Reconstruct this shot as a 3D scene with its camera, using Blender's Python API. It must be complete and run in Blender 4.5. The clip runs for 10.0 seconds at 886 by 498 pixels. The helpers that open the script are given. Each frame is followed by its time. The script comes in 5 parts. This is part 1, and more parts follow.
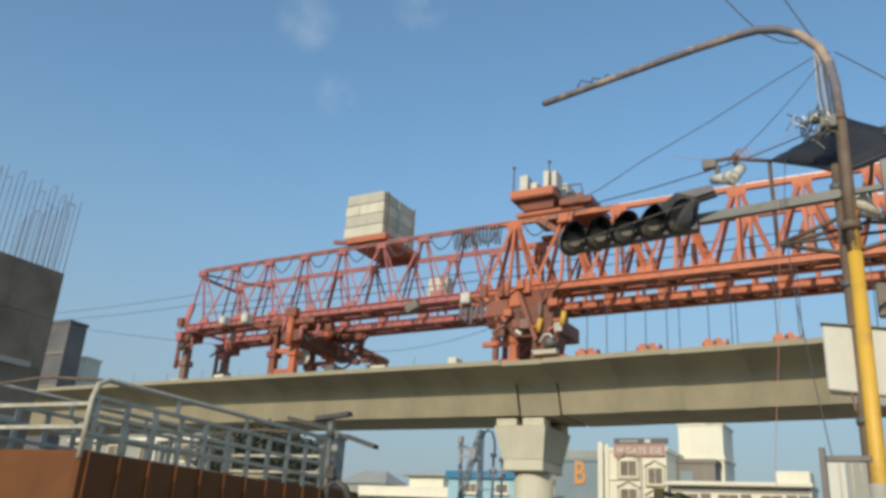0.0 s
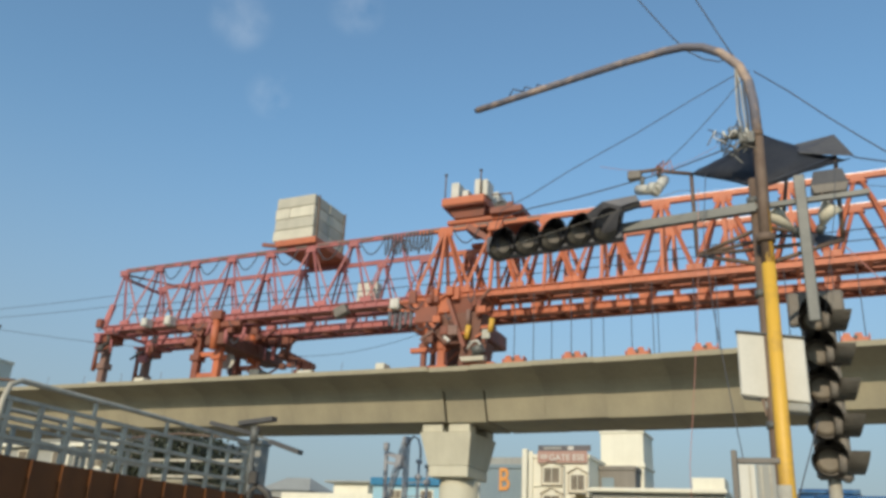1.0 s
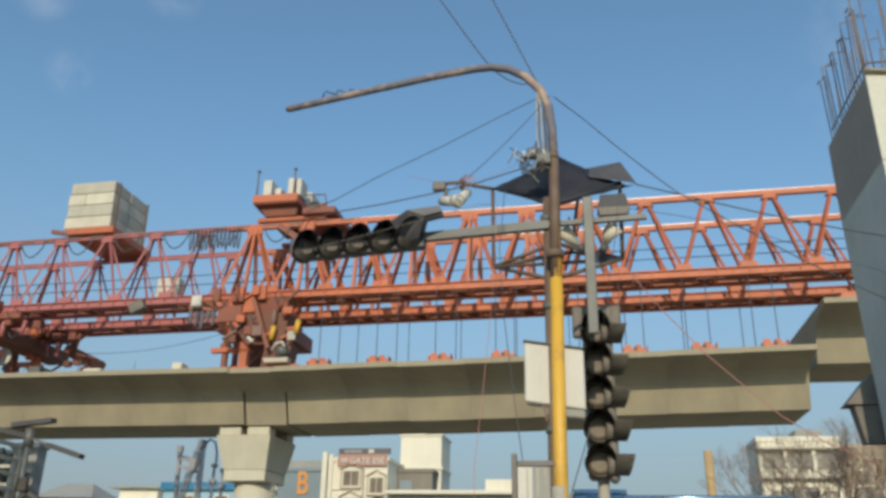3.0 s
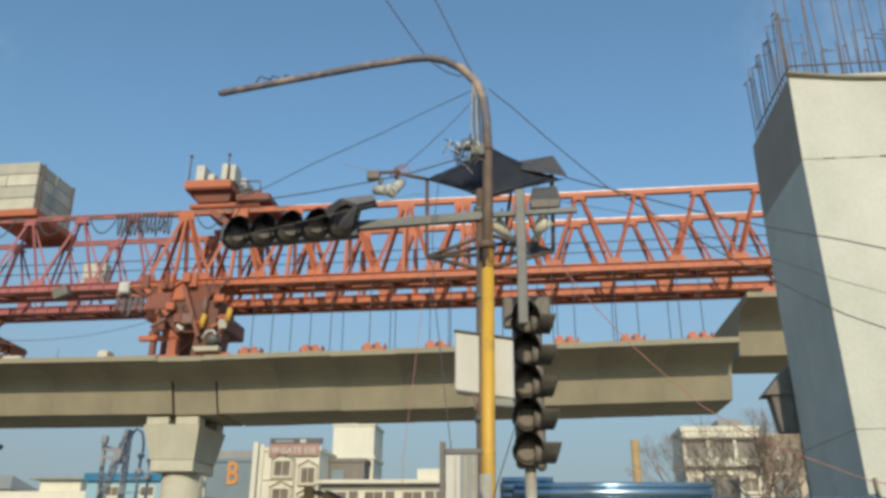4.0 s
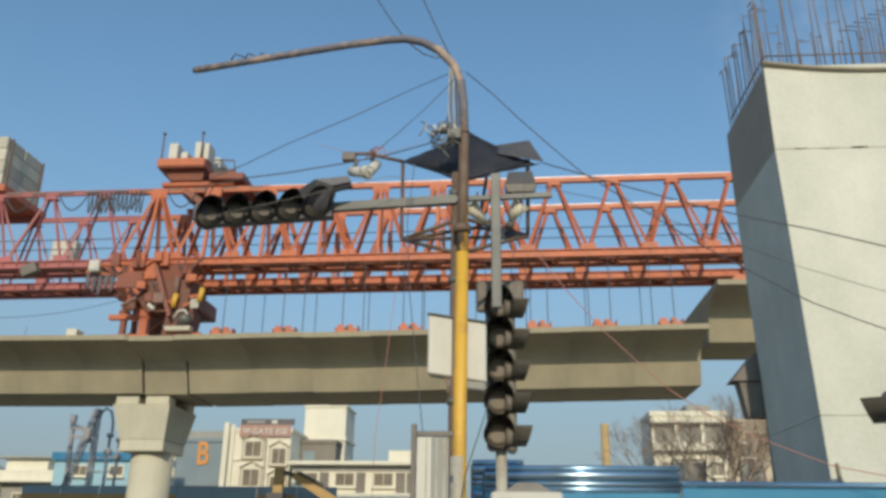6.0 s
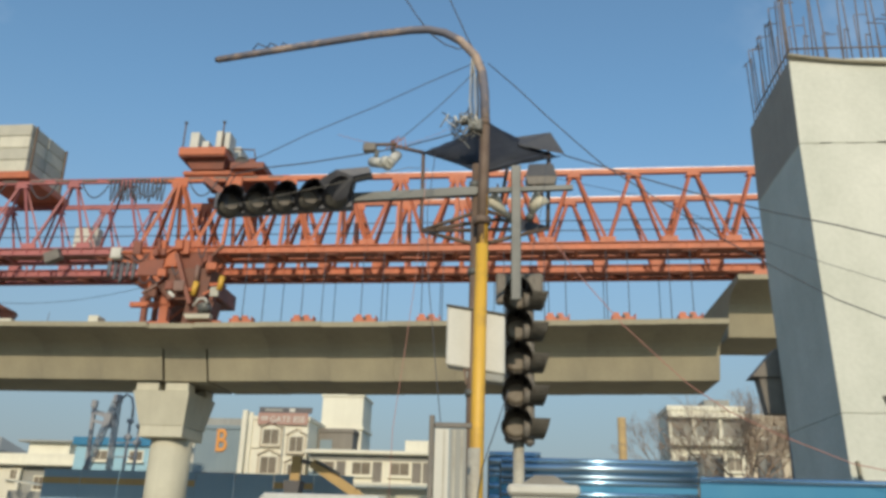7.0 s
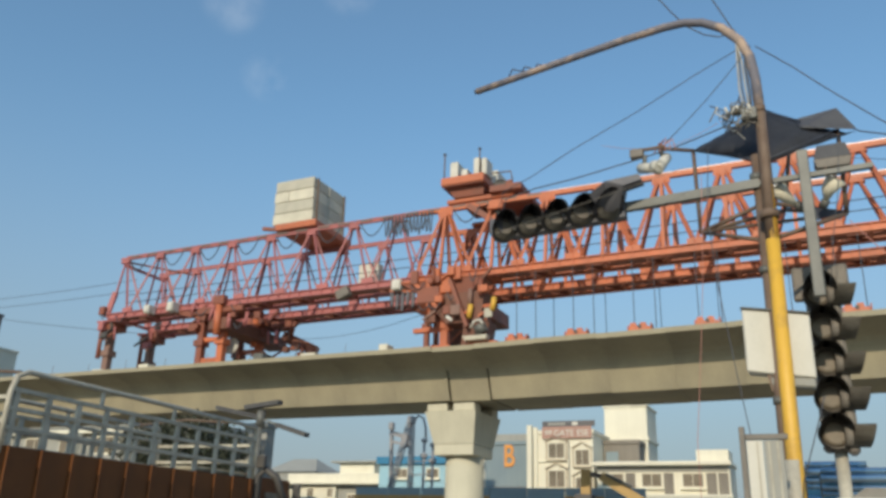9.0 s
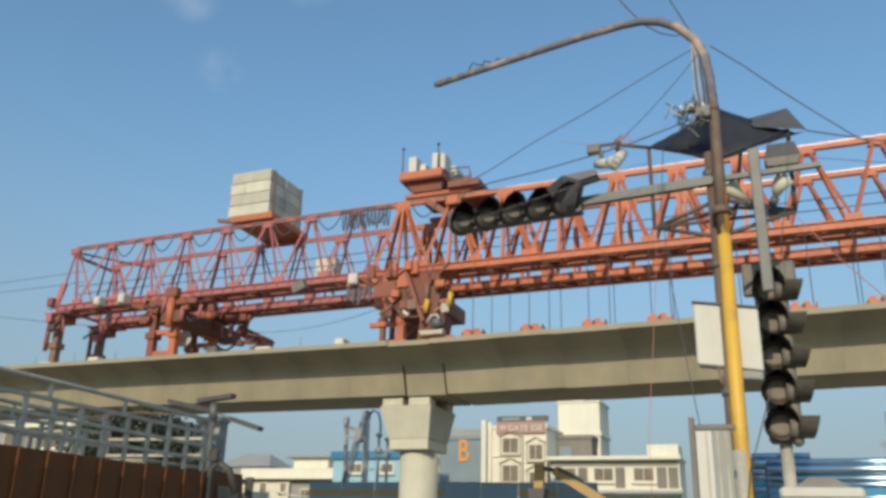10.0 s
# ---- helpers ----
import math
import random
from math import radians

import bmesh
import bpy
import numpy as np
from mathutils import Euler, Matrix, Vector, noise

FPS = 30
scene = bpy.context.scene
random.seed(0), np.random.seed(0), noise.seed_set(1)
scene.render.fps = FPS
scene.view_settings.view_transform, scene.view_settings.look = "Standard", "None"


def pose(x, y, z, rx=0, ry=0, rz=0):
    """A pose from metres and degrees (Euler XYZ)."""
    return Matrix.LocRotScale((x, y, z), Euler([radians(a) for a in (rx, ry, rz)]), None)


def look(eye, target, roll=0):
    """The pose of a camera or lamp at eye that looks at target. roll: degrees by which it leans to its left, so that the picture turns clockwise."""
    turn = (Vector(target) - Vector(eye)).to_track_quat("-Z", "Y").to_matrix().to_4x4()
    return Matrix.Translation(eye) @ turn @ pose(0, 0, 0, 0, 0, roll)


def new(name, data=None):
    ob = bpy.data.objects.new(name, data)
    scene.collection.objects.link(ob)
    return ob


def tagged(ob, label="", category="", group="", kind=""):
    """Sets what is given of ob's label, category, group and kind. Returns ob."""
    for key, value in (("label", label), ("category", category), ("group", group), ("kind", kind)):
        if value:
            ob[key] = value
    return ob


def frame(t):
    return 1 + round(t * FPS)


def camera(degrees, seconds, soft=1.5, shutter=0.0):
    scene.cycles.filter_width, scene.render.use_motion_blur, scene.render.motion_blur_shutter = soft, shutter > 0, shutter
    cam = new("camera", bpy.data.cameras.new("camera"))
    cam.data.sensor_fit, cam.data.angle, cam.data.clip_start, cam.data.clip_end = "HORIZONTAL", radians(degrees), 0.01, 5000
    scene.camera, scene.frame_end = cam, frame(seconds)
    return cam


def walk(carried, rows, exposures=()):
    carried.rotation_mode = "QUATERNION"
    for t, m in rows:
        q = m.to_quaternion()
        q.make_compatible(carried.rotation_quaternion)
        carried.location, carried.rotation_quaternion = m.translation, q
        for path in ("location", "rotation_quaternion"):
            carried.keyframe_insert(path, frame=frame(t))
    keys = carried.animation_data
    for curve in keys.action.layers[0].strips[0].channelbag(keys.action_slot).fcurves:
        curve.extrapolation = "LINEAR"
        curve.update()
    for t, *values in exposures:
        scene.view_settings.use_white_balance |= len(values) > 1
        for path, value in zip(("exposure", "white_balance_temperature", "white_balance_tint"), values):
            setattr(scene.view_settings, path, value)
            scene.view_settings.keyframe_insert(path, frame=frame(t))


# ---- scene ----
cam = camera(57.0, 10.0, soft=3.3)
# seconds, place, pitch, roll, yaw
PATH = [
    (0.0, 0.000, 0.001, 1.600, 20.36, -3.49, 29.09),
    (0.5, -0.002, -0.006, 1.589, 20.68, -3.17, 28.30),
    (1.0, 0.018, -0.009, 1.560, 21.11, -3.03, 24.05),
    (1.5, 0.050, 0.001, 1.570, 21.31, -2.61, 19.30),
    (2.0, 0.071, 0.009, 1.576, 21.27, -1.95, 16.16),
    (2.5, 0.092, 0.006, 1.575, 21.54, -1.51, 12.98),
    (2.7, 0.099, 0.002, 1.572, 21.79, -1.44, 11.98),
    (3.8, 0.138, -0.018, 1.555, 21.40, -0.31, 7.31),
    (4.0, 0.144, -0.021, 1.552, 21.18, -0.40, 6.21),
    (4.5, 0.147, -0.018, 1.549, 20.63, -0.61, 4.49),
    (5.0, 0.140, -0.008, 1.551, 20.60, -1.05, 5.36),
    (5.2, 0.140, -0.009, 1.552, 20.71, -0.52, 5.87),
    (6.3, 0.145, -0.018, 1.553, 19.86, -0.90, 3.36),
    (6.5, 0.145, -0.019, 1.553, 19.90, -1.00, 3.00),
    (7.0, 0.132, -0.010, 1.559, 19.38, -1.69, 5.22),
    (7.5, 0.087, -0.002, 1.572, 19.06, -1.57, 10.60),
    (8.0, 0.055, -0.001, 1.591, 19.31, -1.37, 15.27),
    (8.5, 0.018, -0.009, 1.598, 19.46, -1.41, 19.70),
    (9.0, -0.011, -0.032, 1.599, 19.62, -1.76, 24.52),
    (9.5, -0.021, -0.049, 1.576, 19.33, -1.37, 24.53),
    (10.0, -0.012, -0.041, 1.559, 19.39, -1.47, 21.44),
]
walk(cam, [(t, pose(x, y, z, 90 + pitch, roll, yaw)) for t, x, y, z, pitch, roll, yaw in PATH],
     [(0.0, 0.36), (2.0, 0.33), (4.0, 0.22), (6.5, 0.22), (8.0, 0.30), (10.0, 0.34)])

# ---- sky, sun, exposure ----
SUN_EL, SUN_AZ = 24.5, 176.0            # degrees; azimuth clockwise from +y
world = bpy.data.worlds.new("sky")
scene.world = world
world.use_nodes = True
wn, wl = world.node_tree.nodes, world.node_tree.links
wn.clear()
sky = wn.new("ShaderNodeTexSky")
sky.sky_type, sky.sun_disc = "NISHITA", False
sky.sun_elevation, sky.sun_rotation = radians(SUN_EL), radians(SUN_AZ)
sky.air_density, sky.dust_density, sky.ozone_density = 1.3, 1.2, 2.6
tint = wn.new("ShaderNodeMix")
tint.data_type, tint.blend_type = "RGBA", "MULTIPLY"
tint.inputs["Factor"].default_value = 1.0
tint.inputs["B"].default_value = (0.748, 1.0, 1.07, 1)
wl.new(sky.outputs[0], tint.inputs["A"])
coord = wn.new("ShaderNodeTexCoord")
cloud_noise = wn.new("ShaderNodeTexNoise")
cloud_noise.inputs["Scale"].default_value = 22.0
cloud_noise.inputs["Detail"].default_value = 5.0
wl.new(coord.outputs["Generated"], cloud_noise.inputs["Vector"])
last = None
# three small puffs of cloud and a wide thin veil
for direction, cosine in (((-0.556, 0.604, 0.571), 0.9990), ((-0.549, 0.666, 0.505), 0.9994), ((-0.443, 0.667, 0.599), 0.9992), ((0.40, 0.75, 0.53), 0.975)):
    dot = wn.new("ShaderNodeVectorMath")
    dot.operation = "DOT_PRODUCT"
    dot.inputs[1].default_value = Vector(direction).normalized()
    wl.new(coord.outputs["Generated"], dot.inputs[0])
    ramp = wn.new("ShaderNodeMapRange")
    ramp.interpolation_type = "SMOOTHERSTEP"
    ramp.inputs["From Min"].default_value, ramp.inputs["From Max"].default_value = cosine, 1.0
    ramp.inputs["To Max"].default_value = 1.0
    wl.new(dot.outputs["Value"], ramp.inputs["Value"])
    if last is None:
        last = ramp.outputs[0]
    else:
        plus = wn.new("ShaderNodeMath")
        plus.operation = "MAXIMUM"
        wl.new(last, plus.inputs[0])
        wl.new(ramp.outputs[0], plus.inputs[1])
        last = plus.outputs[0]
shape = wn.new("ShaderNodeMath")
shape.operation = "MULTIPLY"
wl.new(last, shape.inputs[0])
wisp = wn.new("ShaderNodeMapRange")
wisp.inputs["From Min"].default_value, wisp.inputs["From Max"].default_value = 0.40, 0.72
wisp.inputs["To Max"].default_value = 0.15
wl.new(cloud_noise.outputs["Fac"], wisp.inputs["Value"])
wl.new(wisp.outputs[0], shape.inputs[1])
clouds = wn.new("ShaderNodeMix")
clouds.data_type = "RGBA"
clouds.inputs["B"].default_value = (5.2, 5.6, 6.0, 1)
wl.new(shape.outputs[0], clouds.inputs["Factor"])
# dusty haze that thickens towards the horizon
height = wn.new("ShaderNodeSeparateXYZ")
wl.new(coord.outputs["Generated"], height.inputs[0])
depth = wn.new("ShaderNodeMapRange")
depth.interpolation_type = "SMOOTHSTEP"
depth.inputs["From Min"].default_value, depth.inputs["From Max"].default_value = -0.02, 0.52
depth.inputs["To Min"].default_value, depth.inputs["To Max"].default_value = 0.90, 0.10
wl.new(height.outputs["Z"], depth.inputs["Value"])
haze = wn.new("ShaderNodeMix")
haze.data_type = "RGBA"
haze.inputs["B"].default_value = (1.86, 2.12, 2.52, 1)
wl.new(depth.outputs[0], haze.inputs["Factor"])
wl.new(tint.outputs["Result"], haze.inputs["A"])
wl.new(haze.outputs["Result"], clouds.inputs["A"])
background = wn.new("ShaderNodeBackground")
background.inputs["Strength"].default_value = 0.124
out = wn.new("ShaderNodeOutputWorld")
wl.new(clouds.outputs["Result"], background.inputs["Color"])
wl.new(background.outputs[0], out.inputs[0])

sun = new("sun", bpy.data.lights.new("sun", "SUN"))
sun.data.energy, sun.data.angle, sun.data.color = 2.4, radians(0.6), (1.0, 0.855, 0.64)
sun_to = Vector((math.sin(radians(SUN_AZ)) * math.cos(radians(SUN_EL)), math.cos(radians(SUN_AZ)) * math.cos(radians(SUN_EL)), math.sin(radians(SUN_EL))))
sun.matrix_world = look(sun_to * 60, (0, 0, 0))


# ---- materials ----
def mat(name, a, b, scale=3.0, rough=0.8, metal=0.0, bump=0.15, streak=0.0, fine=30.0, spread=0.0, edge=(0.42, 0.86)):
    """A worn surface: two colours mixed by large stains and fine grain, with relief. streak: share of upright runs of dirt. spread: change from piece to piece. edge: where the stains begin and end."""
    m = bpy.data.materials.new(name)
    m.use_nodes = True
    n, l = m.node_tree.nodes, m.node_tree.links
    p = n["Principled BSDF"]
    p.inputs["Roughness"].default_value, p.inputs["Metallic"].default_value = rough, metal
    tc = n.new("ShaderNodeTexCoord")
    big, small = n.new("ShaderNodeTexNoise"), n.new("ShaderNodeTexNoise")
    big.inputs["Scale"].default_value, big.inputs["Detail"].default_value = scale, 6
    small.inputs["Scale"].default_value, small.inputs["Detail"].default_value = fine, 3
    for t in (big, small):
        l.new(tc.outputs["Object"], t.inputs["Vector"])
    mix = n.new("ShaderNodeMath")
    mix.operation = "MULTIPLY_ADD"
    mix.inputs[1].default_value = 0.3
    l.new(small.outputs["Fac"], mix.inputs[0])
    l.new(big.outputs["Fac"], mix.inputs[2])
    fac = mix.outputs[0]
    if streak:
        stretch = n.new("ShaderNodeMapping")
        stretch.inputs["Scale"].default_value = (2.2, 2.2, 0.12)
        runs = n.new("ShaderNodeTexNoise")
        runs.inputs["Scale"].default_value, runs.inputs["Detail"].default_value = 1.6, 5
        l.new(tc.outputs["Object"], stretch.inputs["Vector"])
        l.new(stretch.outputs[0], runs.inputs["Vector"])
        blend = n.new("ShaderNodeMix")
        blend.inputs["Factor"].default_value = streak
        l.new(fac, blend.inputs["A"])
        l.new(runs.outputs["Fac"], blend.inputs["B"])
        fac = blend.outputs["Result"]
    if spread:
        info = n.new("ShaderNodeObjectInfo")
        vary = n.new("ShaderNodeMath")
        vary.operation = "MULTIPLY_ADD"
        vary.inputs[1].default_value = spread
        l.new(info.outputs["Random"], vary.inputs[0])
        l.new(fac, vary.inputs[2])
        fac = vary.outputs[0]
    ramp = n.new("ShaderNodeValToRGB")
    ramp.color_ramp.elements[0].position, ramp.color_ramp.elements[1].position = edge
    ramp.color_ramp.elements[0].color, ramp.color_ramp.elements[1].color = (*a, 1), (*b, 1)
    l.new(fac, ramp.inputs[0])
    l.new(ramp.outputs[0], p.inputs["Base Color"])
    relief = n.new("ShaderNodeBump")
    relief.inputs["Strength"].default_value, relief.inputs["Distance"].default_value = bump, 0.02
    l.new(small.outputs["Fac"], relief.inputs["Height"])
    l.new(relief.outputs[0], p.inputs["Normal"])
    return m


GIRDER = mat("girder_concrete", (0.40, 0.355, 0.245), (0.285, 0.255, 0.185), 0.5, 0.85, 0, 0.2, 0.25, 9, 0.10)
PIER = mat("pier_concrete", (0.60, 0.57, 0.455), (0.47, 0.445, 0.35), 0.8, 0.85, 0, 0.2, 0.3, 12)
WHITE_PIER = mat("white_washed_concrete", (0.70, 0.695, 0.61), (0.50, 0.51, 0.43), 0.7, 0.8, 0, 0.3, 0.12, 14)
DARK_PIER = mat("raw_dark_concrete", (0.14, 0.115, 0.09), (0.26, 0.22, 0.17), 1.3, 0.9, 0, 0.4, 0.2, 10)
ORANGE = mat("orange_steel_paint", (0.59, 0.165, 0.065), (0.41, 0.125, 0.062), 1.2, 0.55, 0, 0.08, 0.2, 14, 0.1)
# paler, pinker red: distance haze is mixed into the paint colour
RED = mat("red_steel_paint_with_haze", (0.48, 0.155, 0.145), (0.37, 0.135, 0.13), 1.2, 0.6, 0, 0.08, 0.2, 14, 0.1)
# dark red steel; also orange parts darkened for shade at the rear
DARK_RED = mat("dark_red_steel_and_rear_shade", (0.29, 0.088, 0.05), (0.17, 0.07, 0.05), 1.5, 0.6, 0, 0.1, 0.3, 14)
DEEP_RED = mat("deep_dark_red_steel", (0.20, 0.08, 0.05), (0.125, 0.06, 0.045), 2.5, 0.65, 0, 0.15, 0.2)
LEGS = mat("sun_bleached_brown_steel", (0.26, 0.15, 0.115), (0.19, 0.12, 0.10), 2, 0.7, 0, 0.1, 0.3)
# rail steel made near white to paint in the sun's glint
RAIL = mat("rail_with_painted_glint", (0.88, 0.85, 0.80), (0.70, 0.58, 0.52), 1.2, 0.4, 0.2, 0.05)
BLACK = mat("dusty_black_rubber_and_grease", (0.055, 0.052, 0.05), (0.095, 0.088, 0.08), 4, 0.6)
CABLE = mat("dark_cable", (0.05, 0.055, 0.07), (0.08, 0.085, 0.095), 4, 0.6)
WHITE = mat("dusty_white_paint", (0.64, 0.62, 0.56), (0.50, 0.49, 0.43), 2, 0.6, 0, 0.08, 0.3)
BLOCK = mat("pale_cast_block", (0.70, 0.66, 0.54), (0.54, 0.51, 0.42), 1.5, 0.85, 0, 0.3, 0.2, 10, 0.25)
YELLOW = mat("chipped_yellow_paint", (0.68, 0.40, 0.05), (0.36, 0.22, 0.07), 3.5, 0.5, 0, 0.15, 0.3, 22, 0.0, (0.58, 0.80))
RUST = mat("rusty_brown_steel", (0.13, 0.085, 0.06), (0.22, 0.16, 0.12), 5, 0.7, 0.2, 0.2, 0.2)
ARM = mat("mottled_rusty_grey_tube", (0.16, 0.155, 0.185), (0.44, 0.33, 0.26), 3.6, 0.75, 0.05, 0.2, 0, 16, 0.0, (0.62, 0.80))
GREY = mat("weathered_grey_steel", (0.165, 0.17, 0.16), (0.11, 0.115, 0.11), 3, 0.55, 0.2, 0.08)
SIGNAL = mat("dusty_black_signal_housing", (0.14, 0.125, 0.11), (0.21, 0.188, 0.16), 4, 0.65)
HOOD = mat("dusty_grey_hood", (0.27, 0.245, 0.205), (0.18, 0.165, 0.14), 5, 0.75)
LENS = mat("dusty_unlit_lens", (0.22, 0.185, 0.14), (0.15, 0.128, 0.10), 6, 0.6)
FLOOD = mat("dark_flood_lamp_housing", (0.06, 0.06, 0.065), (0.09, 0.088, 0.085), 4, 0.6)
FENCE = mat("dull_blue_site_sheet", (0.24, 0.38, 0.52), (0.29, 0.42, 0.53), 0.8, 0.6, 0, 0.1, 0.3)
RIG = mat("dusty_blue_grey_rig_steel", (0.27, 0.28, 0.31), (0.34, 0.34, 0.345), 2, 0.7, 0.1, 0.1)
FLAP = mat("faded_grey_sheet", (0.06, 0.062, 0.074), (0.088, 0.09, 0.10), 5, 0.75, 0, 0.3)
TARP = mat("dark_blue_tarpaulin", (0.042, 0.05, 0.075), (0.07, 0.078, 0.10), 5, 0.7, 0, 0.4)
BLUE = mat("blue_sheet_metal", (0.06, 0.245, 0.43), (0.09, 0.29, 0.46), 1.5, 0.2, 0.3, 0.05, 0.2)
BROWN = mat("rust_red_truck_body", (0.175, 0.057, 0.009), (0.10, 0.033, 0.006), 2, 0.7, 0, 0.12, 0.3)
CAGE = mat("worn_pale_truck_rails", (0.55, 0.52, 0.43), (0.34, 0.31, 0.25), 4, 0.6, 0.1, 0.1)
GROUND = mat("dusty_asphalt", (0.24, 0.21, 0.16), (0.32, 0.28, 0.215), 0.6, 0.95, 0, 0.3)
WALLW = mat("off_white_plaster", (0.80, 0.765, 0.63), (0.66, 0.625, 0.51), 0.5, 0.85, 0, 0.1, 0.4)
# stained grey plaster, also used for strips of painted shade
WALLG = mat("grey_stained_plaster_and_shade", (0.36, 0.36, 0.33), (0.26, 0.26, 0.24), 0.4, 0.9, 0, 0.1, 0.4)
WALLB = mat("light_blue_cladding", (0.29, 0.50, 0.60), (0.34, 0.53, 0.61), 0.4, 0.7, 0, 0.1, 0.3)
WALLT = mat("dull_teal_wall", (0.19, 0.25, 0.29), (0.25, 0.31, 0.33), 0.4, 0.8, 0, 0.1, 0.3)
DARKB = mat("shaded_old_building", (0.10, 0.10, 0.11), (0.16, 0.15, 0.15), 0.4, 0.9)
SIGN_RED = mat("sun_faded_maroon_sign_board", (0.46, 0.27, 0.215), (0.38, 0.22, 0.18), 1, 0.6)
SIGN_ORANGE = mat("orange_sign_letter", (0.75, 0.32, 0.07), (0.68, 0.28, 0.06), 1, 0.6)
BARK = mat("grey_brown_bark", (0.29, 0.215, 0.16), (0.38, 0.29, 0.22), 4, 0.9, 0, 0.4)
LEAF = mat("dark_dusty_foliage", (0.020, 0.028, 0.014), (0.045, 0.05, 0.028), 1.5, 0.8, 0, 0.1)
REBAR = mat("rusted_reinforcing_bar", (0.20, 0.165, 0.15), (0.28, 0.235, 0.215), 8, 0.7, 0.4)
CLOTH = mat("dirty_jute_cloth", (0.40, 0.36, 0.27), (0.28, 0.25, 0.18), 5, 0.95, 0, 0.5)
PINK = mat("faded_pink_rope", (0.50, 0.22, 0.18), (0.40, 0.2, 0.16), 6, 0.9)
GLASS = mat("dark_window_glass", (0.16, 0.135, 0.10), (0.25, 0.21, 0.16), 1, 0.25)
# glossy blue, lightened beyond the sheet's colour to help the sun glare
BLUE_GLOSS = mat("glossy_blue_tube_with_glint", (0.27, 0.44, 0.60), (0.32, 0.48, 0.63), 1.5, 0.25, 0.8, 0.0, 0.2)
SIGN_POST = mat("faded_ochre_render", (0.52, 0.36, 0.16), (0.42, 0.30, 0.15), 1.5, 0.85, 0, 0.1, 0.3)
BLOCK_GREY = mat("grey_cast_block", (0.56, 0.53, 0.44), (0.44, 0.42, 0.35), 1.5, 0.85, 0, 0.3, 0.2, 10, 0.2)
NAVY = mat("dusty_blue_black_signal_paint", (0.085, 0.088, 0.108), (0.13, 0.128, 0.14), 4, 0.6)
TRIM = mat("tan_window_trim", (0.58, 0.50, 0.38), (0.48, 0.41, 0.31), 1.5, 0.85)
# brown-grey of doors and bands; on the wing it is painted shade
RECESS = mat("brown_grey_doors_and_shade", (0.19, 0.17, 0.145), (0.26, 0.235, 0.20), 0.6, 0.9, 0, 0.1, 0.4)
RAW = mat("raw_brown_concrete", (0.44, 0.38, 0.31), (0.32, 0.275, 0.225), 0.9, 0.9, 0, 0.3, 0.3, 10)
# blue paled nearly to white so that the glare reads
BLUE_CAP = mat("pale_blue_glint_paint", (0.50, 0.63, 0.74), (0.42, 0.57, 0.70), 1.5, 0.32, 0.95, 0.0)


# ---- mesh helpers ----
def box(bm, x0, y0, z0, x1, y1, z1, bevel=0.0):
    v = [bm.verts.new(p) for p in ((x0, y0, z0), (x1, y0, z0), (x1, y1, z0), (x0, y1, z0), (x0, y0, z1), (x1, y0, z1), (x1, y1, z1), (x0, y1, z1))]
    f = [bm.faces.new([v[i] for i in q]) for q in ((3, 2, 1, 0), (4, 5, 6, 7), (0, 1, 5, 4), (1, 2, 6, 5), (2, 3, 7, 6), (3, 0, 4, 7))]
    if bevel:
        bmesh.ops.bevel(bm, geom=list({e for q in f for e in q.edges}), offset=bevel, segments=1, affect="EDGES")
    return bm


def beam(bm, p, q, w, h=None):
    """A bar of w by h from p to q."""
    p, q, h = Vector(p), Vector(q), h or w
    d = (q - p).normalized()
    up = Vector((0, 0, 1)) if abs(d.z) < 0.98 else Vector((1, 0, 0))
    s = d.cross(up).normalized()
    u = s.cross(d)
    c = [(-s * w - u * h) / 2, (s * w - u * h) / 2, (s * w + u * h) / 2, (-s * w + u * h) / 2]
    a, b = [bm.verts.new(p + k) for k in c], [bm.verts.new(q + k) for k in c]
    for i in range(4):
        bm.faces.new((a[i], a[(i + 1) % 4], b[(i + 1) % 4], b[i]))
    bm.faces.new(a[::-1]), bm.faces.new(b)
    return bm


def tube(bm, pts, r, n=8, r1=None):
    """A round bar along pts; r1: its radius at the end."""
    pts = [Vector(p) for p in pts]
    rings, side = [], None
    for i, p in enumerate(pts):
        d = (pts[min(i + 1, len(pts) - 1)] - pts[max(i - 1, 0)]).normalized()
        if side is None:
            side = d.orthogonal().normalized()
        side = (side - d * side.dot(d)).normalized()
        other = d.cross(side)
        k = r + ((r1 if r1 is not None else r) - r) * i / (len(pts) - 1)
        rings.append([bm.verts.new(p + (side * math.cos(a) + other * math.sin(a)) * k) for a in (2 * math.pi * j / n for j in range(n))])
    for a, b in zip(rings, rings[1:]):
        for j in range(n):
            bm.faces.new((a[j], a[(j + 1) % n], b[(j + 1) % n], b[j])).smooth = n > 4
    bm.faces.new(rings[0][::-1]), bm.faces.new(rings[-1])
    return bm


def prism(bm, profile, x0, x1):
    """A (y, z) outline drawn out along x."""
    a, b = [bm.verts.new((x0, y, z)) for y, z in profile], [bm.verts.new((x1, y, z)) for y, z in profile]
    for i in range(len(a)):
        j = (i + 1) % len(a)
        bm.faces.new((a[i], a[j], b[j], b[i]))
    bm.faces.new(a[::-1]), bm.faces.new(b)
    bmesh.ops.recalc_face_normals(bm, faces=bm.faces[:])
    return bm


